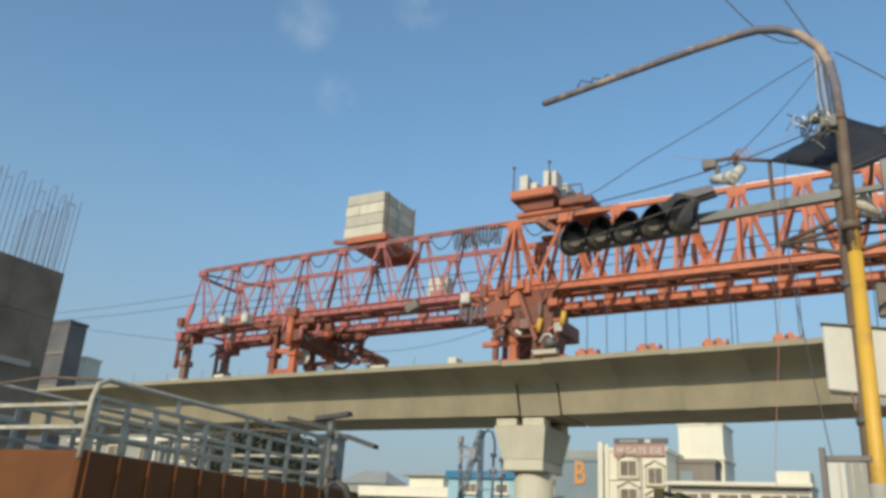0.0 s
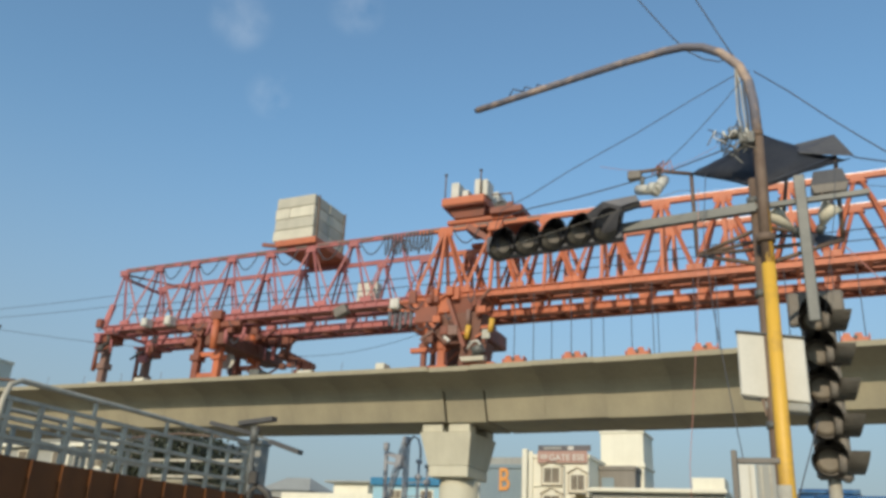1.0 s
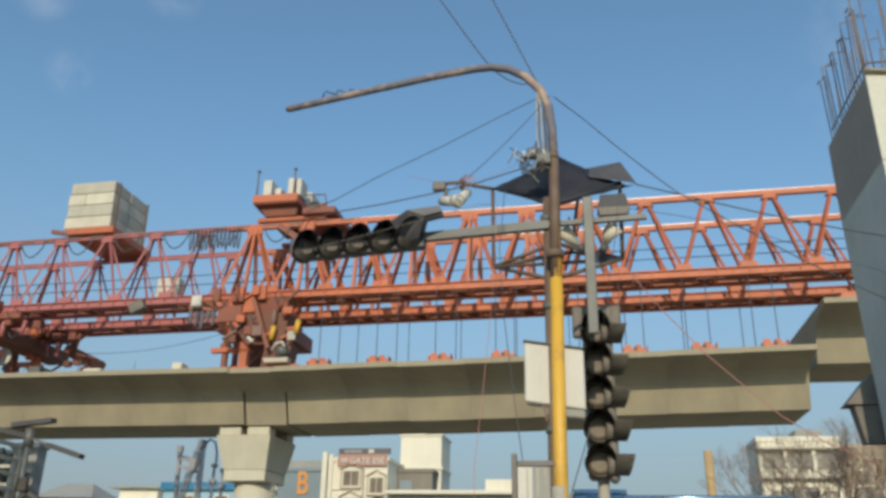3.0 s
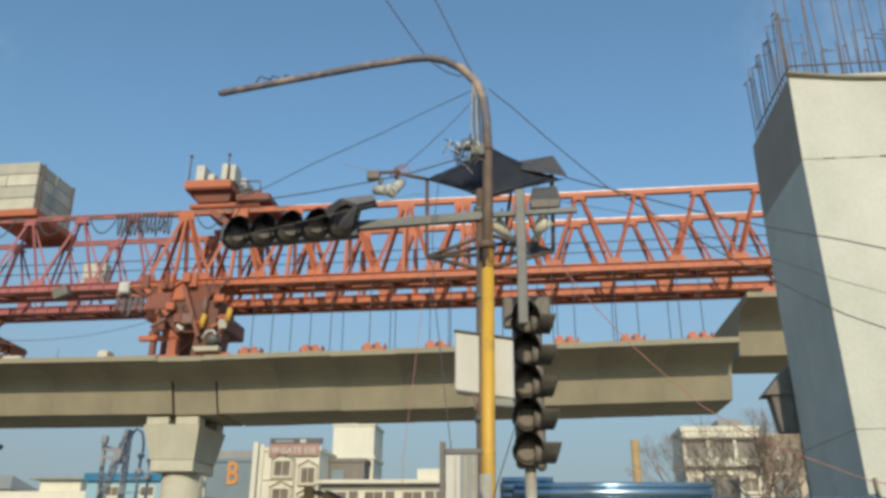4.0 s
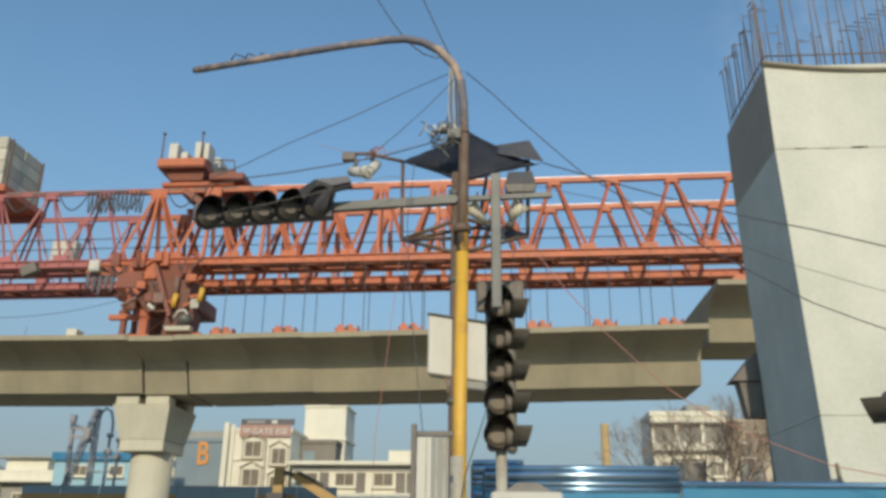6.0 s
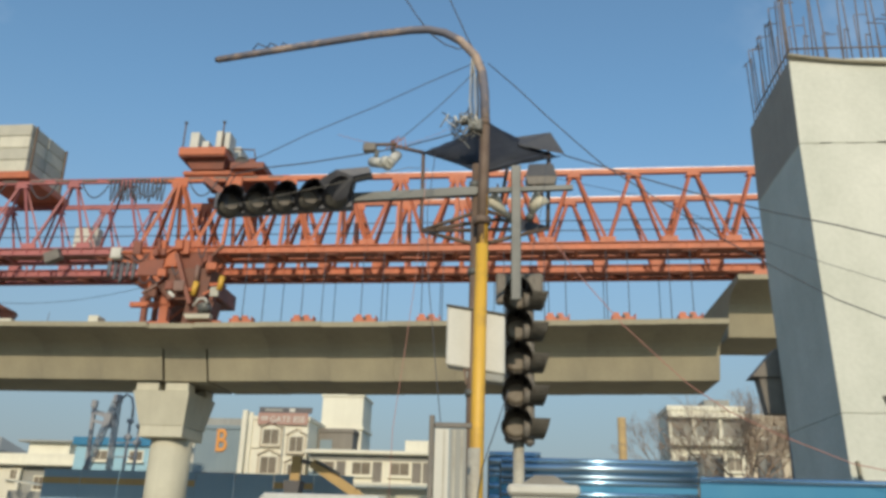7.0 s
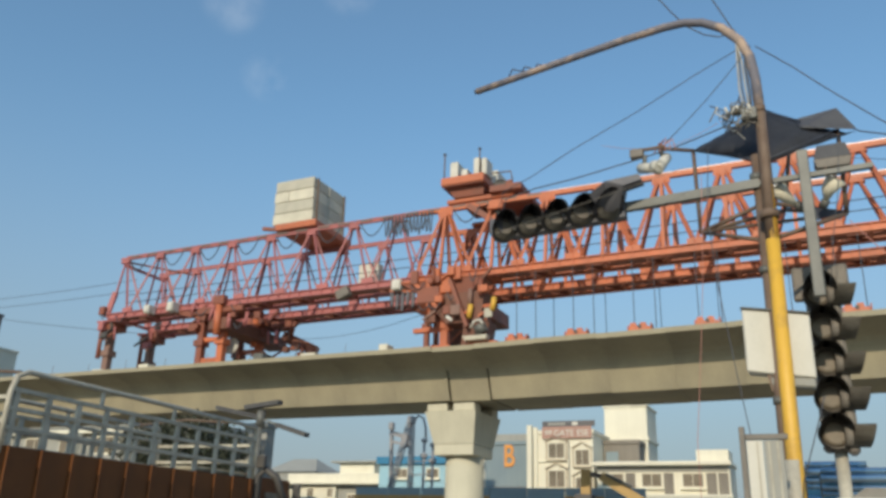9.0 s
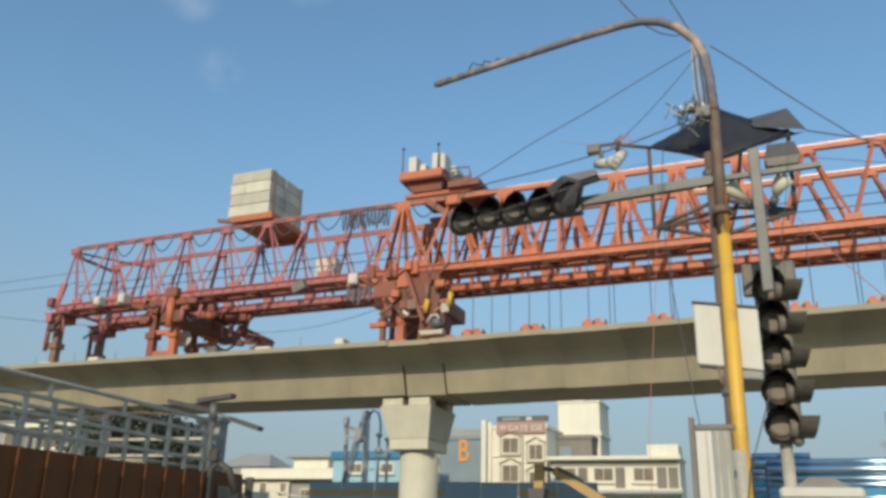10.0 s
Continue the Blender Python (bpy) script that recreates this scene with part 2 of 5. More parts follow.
def frustum(bm, lo, hi):
    """A block between two level rectangles (x0, y0, x1, y1, z)."""
    v = []
    for x0, y0, x1, y1, z in (lo, hi):
        v.append([bm.verts.new(p) for p in ((x0, y0, z), (x1, y0, z), (x1, y1, z), (x0, y1, z))])
    for i in range(4):
        bm.faces.new((v[0][i], v[0][(i + 1) % 4], v[1][(i + 1) % 4], v[1][i]))
    bm.faces.new(v[0][::-1]), bm.faces.new(v[1])
    return bm


def sag(p, q, drop, n=14):
    p, q = Vector(p), Vector(q)
    return [p.lerp(q, i / n) - Vector((0, 0, 4 * drop * (i / n) * (1 - i / n))) for i in range(n + 1)]


def mesh(name, bm, material):
    me = bpy.data.meshes.new(name)
    bm.to_mesh(me)
    bm.free()
    me.materials.append(material)
    return me


def B():
    return bmesh.new()


def part(name, bm, material, parent, label=""):
    ob = new(name, mesh(name, bm, material))
    ob.parent = parent
    return tagged(ob, label)


def thing(name, label, category, at=(0, 0, 0), group="", kind=""):
    ob = new(name)
    ob.empty_display_size = 0.2
    ob.location = at
    return tagged(ob, label, category, group, kind)


def solid(name, bm, material, label, category, group="", kind=""):
    return tagged(new(name, mesh(name, bm, material)), label, category, group, kind)


def letters(name, text, size, at, material, parent, depth=0.05):
    """Raised writing that faces -y, with its lower left corner at at."""
    cu = bpy.data.curves.new(name, "FONT")
    cu.body, cu.size, cu.extrude, cu.offset = text, size, depth, 0.012 * size
    ob = new(name, cu)
    ob.matrix_basis = pose(*at, 90, 0, 0)
    cu.materials.append(material)
    ob.parent = parent
    return ob


# ---- ground ----
bm = B()
bmesh.ops.create_grid(bm, x_segments=40, y_segments=40, size=1500)
solid("ground", bm, GROUND, "dusty asphalt and earth of a busy road junction", "ground", kind="structure")

# ---- viaduct ----
MID, TIP, DECK = 38.0, 4.3, 10.1
half = [(TIP, 0.0), (TIP, -0.22), (3.4, -0.37), (2.92, -0.48), (2.62, -0.61), (2.43, -0.77), (2.31, -0.96), (2.22, -1.2), (1.86, -2.14)]
SECTION = [(MID - y, z) for y, z in half] + [(MID + y, z) for y, z in half[::-1]]
SEG = 2.88


def segment_mesh(length):
    bm = prism(B(), SECTION, 0.003, length - 0.003)
    me = bpy.data.meshes.new("segment")
    bm.to_mesh(me)
    bm.free()
    me.materials.append(GIRDER)
    return me


def girder(label, x0, count, z, step=0.0, seg=SEG, rise=0.0):
    """A run of box segments with the deck's top at z, climbing by rise a metre."""
    data = segment_mesh(seg)
    g = thing("box_girder", label, "viaduct span", (x0, 0, z), kind="structure")
    for i in range(count):
        ob = new("segment", data)
        ob.parent = g
        ob.location = (i * seg, 0, step * math.sin(i * 2.1) + rise * i * seg)
        ob.rotation_euler = (0, -math.atan(rise), 0)
    return g


girder("erected grey concrete box girder span resting on the pier", -16.36 - 22 * SEG, 22, DECK)
NEW_SEG, NEW_RISE = 2.855, 0.0135
girder("new concrete box girder span hanging in segments under the gantry", -14.175, 8, DECK - 0.02, 0.018, NEW_SEG, NEW_RISE)
girder("raised concrete box segments waiting under the gantry", 9.2, 3, 12.32)
# pier segment with its open joints
pier_seg = thing("pier_segment", "short concrete pier segment between two open joints", "viaduct segment", (0, 0, 0))
part("body", prism(B(), [(y + (0.10 if y < MID else -0.10), z + DECK - 0.03) for y, z in SECTION], -16.27, -14.285), GIRDER, pier_seg)
for x0, x1 in ((-16.365, -16.27), (-14.285, -14.175)):
    part("joint_core", prism(B(), [(MID + (y - MID) * 0.86, z * 0.95 + DECK - 0.06) for y, z in SECTION], x0, x1), BLACK, pier_seg, "dark recessed joint")
for x0, x1 in ((-16.362, -16.273), (-14.282, -14.178)):
    fill = [(y - 0.05, -0.06 if z > -0.01 else z + 0.03) for y, z in half[:6]]
    part("joint_cover", prism(B(), [(MID - y, z + DECK - 0.03) for y, z in fill] + [(MID + y, z + DECK - 0.03) for y, z in fill[::-1]], x0, x1), GIRDER, pier_seg)
pier_parts = thing("pier", "round concrete pier with a flared cap under the girders", "pier", (-16.3, 38, 0), kind="structure")
bm = tube(B(), [(0, 0, 0), (0, 0, 5.5)], 0.95, 40)
part("shaft", bm, PIER, pier_parts)
bm = frustum(B(), (-1.12, -1.3, 0.98, 1.3, 5.98), (-1.45, -1.7, 1.22, 1.7, 7.5))
part("cap", bm, PIER, pier_parts)
bm = box(B(), -1.1, -1.28, 5.45, 0.96, 1.28, 5.98, 0.03)
part("cap_base", bm, PIER, pier_parts)
for x0, x1 in ((-1.38, -0.30), (0.02, 1.12)):
    for y0 in (-1.62, 0.75):
        part("pedestal", box(B(), x0, y0, 7.5, x1, y0 + 0.85, 7.9, 0.03), PIER, pier_parts)


# ---- launching gantry ----
gantry = thing("launching_gantry", "orange-red steel launching gantry of two triangular trusses on the viaduct", "launching gantry", (0, 0, 0))
X0, X1, PANEL = -39.19, 16.61, 2.79
ZT, ZB, HW = 18.05, 14.065, 0.68
TILT, PIVOT = 0.009, -16.0              # the gantry climbs a little along the viaduct


def climb(x):
    return TILT * (x - PIVOT)


def lean(ob):
    """Sets a thing on the climbing line of the gantry."""
    ob.rotation_euler = (0, -TILT, 0)
    ob.location = (16.0 * TILT, 0, climb(0))
    return ob


lean(gantry)


def truss(y, far):
    n = int(round((X1 - X0) / PANEL))
    # left of the split the steel takes the haze-tinted red
    split = -18.4
    main = part("truss", beam(B(), (split, y, ZT), (X1, y, ZT), 0.24, 0.24), ORANGE, gantry)
    part("top_chord", beam(B(), (X0 - 0.45, y, ZT), (split - 0.004, y, ZT), 0.15, 0.16), RED, main)
    for i in range(n):
        xa, xb = X0 + i * PANEL, X0 + (i + 1) * PANEL - 0.05
        # only the right-hand rails get the painted glint
        part("rail", beam(B(), (xa, y - 0.02, ZT + 0.145), (xb, y - 0.02, ZT + 0.145), 0.08, 0.05), RAIL if xa > -13 else RED, main)
        if xa < -14 and not far:
            for f in (0.15, 0.62):
                part("rail_clip", box(B(), xa + f * PANEL, y - 0.135, ZT + 0.02, xa + f * PANEL + 0.75, y - 0.09, ZT + 0.10), SIGNAL, main)
    for s in (-1, 1):
        for a, b, m in ((X0, split, RED), (split + 0.004, X1, ORANGE)):
            yc = y + s * HW
            side = [(0.15, -0.185), (0.15, -0.135), (0.05, -0.135), (0.05, 0.135), (0.15, 0.135), (0.15, 0.185)]
            part("bottom_chord", prism(B(), [(yc + u, ZB + v) for u, v in side] + [(yc - u, ZB + v) for u, v in side[::-1]], a, b), m, main)
    for i in range(n + 1):
        x = X0 + i * PANEL
        m = RED if x < split else ORANGE
        heavy = -17 < x < 1
        w = 0.15 if heavy else 0.125 if x > split else 0.092
        for s in (-1, 1):
            foot = y + s * HW
            for d in (-1, 1):
                xb = x + d * PANEL / 2
                if X0 - 0.1 <= xb <= X1 + 0.1:
                    part("brace", beam(B(), (xb, foot, ZB + 0.18), (x + d * 0.12, y + s * 0.05, ZT - 0.12), w), m, main)
            if heavy or i == 0:
                part("post", beam(B(), (x, foot, ZB + 0.18), (x, y + s * 0.05, ZT - 0.12), w), m, main)
        part("gusset", frustum(B(), (x - 0.38, y - 0.16, x + 0.38, y + 0.16, ZT - 0.30), (x - 0.24, y - 0.13, x + 0.24, y + 0.13, ZT - 0.125)), m, main)
        if heavy:
            part("node_plate", box(B(), x - 0.42, y - 0.15, ZT - 0.42, x + 0.42, y - 0.10, ZT - 0.10, 0.02), m, main)
        part("cross_beam", beam(B(), (x, y - HW + 0.06, ZB - 0.05), (x, y + HW - 0.06, ZB - 0.05), 0.16, 0.2), m, main)
        if i < n:
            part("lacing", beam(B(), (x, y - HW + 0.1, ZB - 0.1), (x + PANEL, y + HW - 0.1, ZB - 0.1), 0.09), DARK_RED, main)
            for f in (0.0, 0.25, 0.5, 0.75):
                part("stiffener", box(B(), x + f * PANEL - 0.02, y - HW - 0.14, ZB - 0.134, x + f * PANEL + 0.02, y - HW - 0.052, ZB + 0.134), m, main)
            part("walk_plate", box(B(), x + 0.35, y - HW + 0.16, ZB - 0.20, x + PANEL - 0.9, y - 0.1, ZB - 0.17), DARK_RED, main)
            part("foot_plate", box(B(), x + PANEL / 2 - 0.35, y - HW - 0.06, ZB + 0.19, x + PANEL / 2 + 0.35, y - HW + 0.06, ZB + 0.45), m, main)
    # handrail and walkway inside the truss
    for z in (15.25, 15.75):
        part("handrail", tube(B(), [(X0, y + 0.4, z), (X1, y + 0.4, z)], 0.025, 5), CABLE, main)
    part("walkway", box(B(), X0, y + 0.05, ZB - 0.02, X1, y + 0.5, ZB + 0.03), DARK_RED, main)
    for i in range(n):
        x = X0 + i * PANEL + 0.5
        if not far and x < -15:
            part("festoon", tube(B(), sag((x, y - 0.22, ZT - 0.1), (x + 1.5, y - 0.22, ZT - 0.1), 0.85, 10), 0.035, 6), CABLE, main)
    return main


Y1, Y2 = 36.2, 39.6
truss(Y1, False)
truss(Y2, True)
for k in range(13):
    x = -20.4 + k * 0.22
    part("festoon", tube(B(), sag((x, Y1 - 0.25, ZT), (x + 0.2, Y1 - 0.25, ZT), 1.15 + 0.12 * math.sin(k * 2.3), 8), 0.035, 5), CABLE, gantry)
for x in (X0, X1):
    for z in (ZT - 0.45, ZB):
        part("end_tie", beam(B(), (x, Y1, z), (x, Y2, z), 0.16), RED, gantry)
part("sway_brace", beam(B(), (X0, Y1, ZT - 0.2), (X0 + 2.4, Y2, ZT - 0.3), 0.10), DARK_RED, gantry)


def leg(x, y, z0, z1, w, m, name="leg"):
    bm = box(B(), x - w / 2, y - w / 2, z0 + 0.1, x + w / 2, y + w / 2, z1, 0.03)
    box(bm, x - w * 0.8, y - w * 0.8, z0, x + w * 0.8, y + w * 0.8, z0 + 0.1)
    box(bm, x - w * 0.75, y - w * 0.75, z0 + (z1 - z0) * 0.45, x + w * 0.75, y + w * 0.75, z0 + (z1 - z0) * 0.45 + 0.35)
    return part(name, bm, m, gantry)


# rear support
def fittings(x0, x1, y0, y1, z0, z1, count, seed, mats):
    """Plates, brackets, cylinders and hoses crowded on a support."""
    rnd = random.Random(seed)
    for k in range(count):
        x, y, z = rnd.uniform(x0, x1), rnd.uniform(y0, y1), rnd.uniform(z0, z1)
        m = mats[k % len(mats)]
        kind = k % 4
        if kind == 0:
            part("bracket", box(B(), x - rnd.uniform(0.12, 0.35), y - 0.15, z - rnd.uniform(0.1, 0.3), x + rnd.uniform(0.12, 0.35), y + 0.15, z + rnd.uniform(0.1, 0.3), 0.03), m, gantry)
        elif kind == 1:
            part("ram", tube(B(), [(x, y, z - 0.4), (x + rnd.uniform(-0.2, 0.2), y, z + 0.4)], rnd.uniform(0.06, 0.13), 10), m, gantry)
        elif kind == 2:
            part("stay", beam(B(), (x - 0.4, y, z - 0.3), (x + rnd.uniform(0.2, 0.6), y, z + rnd.uniform(-0.1, 0.5)), 0.10), m, gantry)
        else:
            part("hose", tube(B(), sag((x, y - 0.1, z), (x + rnd.uniform(0.3, 0.8), y - 0.1, z + 0.1), rnd.uniform(0.2, 0.5), 8), 0.03, 5), CABLE, gantry)


for y in (Y1, Y2):
    leg(X0 - 0.35, y, DECK - climb(X0), 13.5, 0.44, LEGS)
    part("leg_head", box(B(), X0 - 0.85, y - 0.55, 13.3, X0 + 0.35, y + 0.55, 13.75, 0.04), DARK_RED, gantry)
    part("leg_head", box(B(), X0 - 0.95, y - 0.75, 13.75, X0 + 1.0, y + 0.75, ZB - 0.19, 0.04), RED, gantry)
    part("end_post", beam(B(), (X0 - 0.6, y - 0.4, ZB + 0.1), (X0 - 0.2, y - 0.3, ZB + 1.7), 0.26), RED, gantry)
    part("side_ram", tube(B(), [(X0 - 0.75, y - 0.4, 11.6), (X0 - 0.75, y - 0.4, 13.4)], 0.13, 10), DARK_RED, gantry)
    fittings(X0 - 0.8, X0 + 0.9, y - 0.75, y - 0.6, 12.9, 14.6, 9, 31 + int(y), (DARK_RED, RED, BLACK))
# middle support over the deck
for y in (Y1, Y2):
    for dx in (-1.15, 0.35):
        leg(-30.9 + dx, y - 0.3, DECK - climb(-31), 13.6, 0.42, ORANGE if dx > 0 else DARK_RED)
    for z in (10.9, 12.1):
        part("tie", beam(B(), (-31.9, y - 0.3, z), (-30.6, y - 0.3, z), 0.25), ORANGE, gantry)
    part("jack", tube(B(), [(-30.5, y - 0.95, 12.2), (-30.5, y - 0.95, 13.9)], 0.2, 12), ORANGE, gantry)
    part("jack_head", box(B(), -30.85, y - 1.15, 13.903, -30.1, y - 0.72, 14.45, 0.04), DARK_RED, gantry)
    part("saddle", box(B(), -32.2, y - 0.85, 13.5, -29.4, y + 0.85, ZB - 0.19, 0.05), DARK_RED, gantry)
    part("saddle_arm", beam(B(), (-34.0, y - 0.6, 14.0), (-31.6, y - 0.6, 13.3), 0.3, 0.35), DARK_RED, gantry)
    fittings(-32.6, -28.6, y - 1.0, y - 0.6, 12.6, 14.0, 18, 7 + int(y), (DARK_RED, RED, DARK_RED, DEEP_RED))
part("cross_girder", box(B(), -31.2, Y1 - 0.9, 12.5, -29.9, Y2 + 1.6, 13.2, 0.05), DEEP_RED, gantry)
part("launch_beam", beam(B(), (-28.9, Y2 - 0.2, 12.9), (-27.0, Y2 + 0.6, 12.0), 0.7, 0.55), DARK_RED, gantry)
fittings(-29.8, -27.4, Y2 - 0.6, Y2 + 0.2, 11.6, 13.6, 14, 77, (DARK_RED, DEEP_RED, DARK_RED))
part("power_pack", box(B(), -29.2, Y1 + 0.8, 10.12, -28.5, Y1 + 1.9, 11.4, 0.05), GREY, gantry)
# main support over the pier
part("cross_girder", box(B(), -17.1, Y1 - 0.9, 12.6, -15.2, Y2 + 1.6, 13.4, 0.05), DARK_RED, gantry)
# rear copies swap orange for dark red: shade put into the paint
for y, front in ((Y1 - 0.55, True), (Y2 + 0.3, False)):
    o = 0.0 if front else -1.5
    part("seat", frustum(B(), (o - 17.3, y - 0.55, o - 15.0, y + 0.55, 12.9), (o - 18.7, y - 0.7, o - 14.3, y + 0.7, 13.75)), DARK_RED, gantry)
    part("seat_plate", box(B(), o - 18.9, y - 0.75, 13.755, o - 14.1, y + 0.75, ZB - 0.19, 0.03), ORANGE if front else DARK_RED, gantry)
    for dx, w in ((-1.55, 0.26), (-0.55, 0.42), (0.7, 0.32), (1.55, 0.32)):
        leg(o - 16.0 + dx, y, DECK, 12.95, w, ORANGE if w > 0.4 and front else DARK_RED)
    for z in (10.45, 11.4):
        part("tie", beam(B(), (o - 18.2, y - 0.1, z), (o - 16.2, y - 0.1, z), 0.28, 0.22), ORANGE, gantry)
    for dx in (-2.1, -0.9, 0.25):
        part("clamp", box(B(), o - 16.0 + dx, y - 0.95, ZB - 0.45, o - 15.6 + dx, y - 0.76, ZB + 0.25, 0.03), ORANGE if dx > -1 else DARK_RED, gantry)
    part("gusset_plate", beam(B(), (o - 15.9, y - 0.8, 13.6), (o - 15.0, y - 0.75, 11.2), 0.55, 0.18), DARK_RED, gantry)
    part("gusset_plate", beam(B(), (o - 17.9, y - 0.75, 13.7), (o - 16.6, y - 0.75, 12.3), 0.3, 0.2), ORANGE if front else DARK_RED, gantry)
    fittings(o - 17.6, o - 14.0, y - 1.05, y - 0.7, 11.4, 13.9, 20, 50 + int(y), (DEEP_RED, DARK_RED, ORANGE, LEGS, ORANGE))
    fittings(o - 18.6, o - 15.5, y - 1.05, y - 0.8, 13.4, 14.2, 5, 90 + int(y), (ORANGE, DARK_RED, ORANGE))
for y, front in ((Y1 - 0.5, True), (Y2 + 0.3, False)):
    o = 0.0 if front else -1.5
    part("core", frustum(B(), (o - 16.2, y - 0.7, o - 14.4, y + 0.5, 11.5), (o - 17.5, y - 0.72, o - 14.2, y + 0.5, 13.0)), DEEP_RED, gantry)
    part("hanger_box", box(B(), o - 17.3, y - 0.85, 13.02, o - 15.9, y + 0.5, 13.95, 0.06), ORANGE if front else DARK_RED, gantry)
    part("foot_box", frustum(B(), (o - 15.5, y - 0.5, o - 14.2, y + 0.4, DECK + 0.3), (o - 15.3, y - 0.6, o - 14.0, y + 0.4, 11.5)), DEEP_RED, gantry)
for x, z in ((-14.9, 11.6), (-13.7, 11.85)):
    part("hydraulic_jack", tube(B(), [(x, Y1 - 1.45, z), (x + 0.10, Y1 - 1.45, z + 0.66)], 0.13, 12), YELLOW, gantry, "yellow hydraulic jack")
    part("jack_arm", beam(B(), (x - 0.5, Y1 - 1.3, z + 0.3), (x + 0.1, Y1 - 1.42, z + 0.3), 0.14), ORANGE, gantry)
part("pump", tube(B(), [(-14.6, Y1 - 1.3, 11.0), (-14.1, Y1 - 1.3, 11.2)], 0.25, 14), GREY, gantry)
part("hose_coil", tube(B(), [(-14.75, Y1 - 1.62, 11.05), (-14.55, Y1 - 1.62, 11.38), (-14.25, Y1 - 1.62, 11.42), (-14.1, Y1 - 1.62, 11.2)], 0.06, 7), WHITE, gantry)
part("cover_plate", box(B(), -14.1, Y1 - 1.5, 11.55, -13.7, Y1 - 1.44, 12.0, 0.02), BLOCK_GREY, gantry, "dusty white cover plate")
part("tool_tray", frustum(B(), (-15.1, Y1 - 1.5, -14.0, Y1 - 1.12, DECK + 0.43), (-15.2, Y1 - 1.55, -13.95, Y1 - 1.1, DECK + 0.62)), BLOCK, gantry)
part("rag", beam(B(), (-16.0, Y1 - 1.6, 11.75), (-15.72, Y1 - 1.6, 11.52), 0.1, 0.14), WHITE, gantry)
part("side_bracket", prism(B(), [(Y1 - 1.5, 13.35), (Y1 - 1.5, 12.6), (Y1 - 0.9, 12.1), (Y1 - 0.9, 13.35)], -17.7, -16.5), DARK_RED, gantry)
for k in range(5):
    part("hanging_chain", tube(B(), sag((-19.4 + k * 0.3, Y1 - 1.0, 13.5), (-19.3 + k * 0.3, Y1 - 1.0, 13.4), 0.75 + 0.15 * (k % 3), 8), 0.07, 6), NAVY, gantry)
part("bracket", beam(B(), (-19.5, Y1 - 1.0, 13.55), (-17.4, Y1 - 1.0, 13.3), 0.11), ORANGE, gantry)
part("base_beam", box(B(), -18.4, Y1 - 1.1, DECK + 0.02, -16.0, Y1 - 0.1, DECK + 0.28, 0.03), ORANGE, gantry)
part("base_beam", box(B(), -15.2, Y1 - 1.1, DECK + 0.02, -13.6, Y1 - 0.1, DECK + 0.42, 0.03), ORANGE, gantry)

# control boxes and lamps on the truss
for x, z, w, h in ((-18.95, 13.55, 0.52, 0.55), (-22.25, 15.1, 1.25, 1.12), (-35.55, 13.9, 0.42, 0.48), (-33.78, 13.86, 0.45, 0.54)):
    c = thing("control_cabinet", "white metal control cabinet fixed on the gantry", "control cabinet", (x, Y1 + (1.7 if w > 0.9 else -1.1), z - 0.08 + climb(x)), "cabinets on the gantry")
    part("body", box(B(), -w / 2, -0.3, 0, w / 2, 0.3, h, 0.03), WHITE, c)
    part("door", box(B(), -w / 2 + 0.06, -0.33, 0.06, w / 2 - 0.06, -0.303, h - 0.06, 0.008), WHITE, c)
    part("bracket", beam(B(), (0, 0.1, 0.02), (0, 0.9, -0.7) if w > 0.9 else (0, 0.75, -0.02), 0.12), DARK_RED, c)
plate = thing("floodlight", "dark floodlight tilted on the lower chord", "floodlight", (-22.3, Y1 - 0.95, 13.66))
part("housing", beam(B(), (-0.32, 0, -0.12), (0.36, 0, 0.16), 0.4, 0.5), SIGNAL, plate)
part("bracket", beam(B(), (0, 0, 0.1), (0, 0.35, 0.35), 0.1), DARK_RED, plate)

# counterweight
cw = thing("counterweight_trolley", "stack of pale concrete blocks on an orange trolley", "counterweight", (0, 0, 0))
lean(cw)
part("tray", box(B(), -27.7, 35.9, ZT + 0.2, -24.9, 39.9, ZT + 0.59, 0.03), ORANGE, cw)
for y in (Y1, Y2 - 0.1):
    part("bogie", box(B(), -27.4, y - 0.28, ZT + 0.19, -25.0, y - 0.14, ZT + 0.40, 0.02), DARK_RED, cw)
part("arm", beam(B(), (-28.5, 35.9, ZT + 0.45), (-27.6, 36.0, ZT + 0.3), 0.2), DARK_RED, cw)
for k in range(4):
    z = ZT + 0.60 + k * 0.69
    cuts = (-27.97 + 0.05 * (k % 2), -26.95, -25.25) if k == 2 else (-27.97 + 0.05 * (k % 2), -25.2 - 0.02 * k)
    for a, b in zip(cuts, cuts[1:]):
        part("block", box(B(), a, 36.0, z, b - 0.02, 37.6, z + 0.668, 0.04), BLOCK_GREY if k % 2 else BLOCK, cw)
    part("block", box(B(), -27.9, 37.63, z, -25.2 - 0.02 * k, 39.4, z + 0.668, 0.04), BLOCK_GREY if k % 2 else BLOCK, cw)
for y in (36.3, 39.2):
    part("tie_rod", beam(B(), (-25.12, y, ZT + 0.6), (-25.16, y, ZT + 3.3), 0.08), RUST, cw)

# lifting winch
winch = thing("winch_trolley", "orange winch trolley with white cabinets riding on the gantry", "winch trolley", (0, 0, 0))
part("deck", box(B(), -16.9, 35.4, 19.08, -14.5, 40.2, 19.52, 0.03), ORANGE, winch)
part("deck_plate", box(B(), -16.86, 35.46, 19.02, -14.54, 40.14, 19.076), DARK_RED, winch)
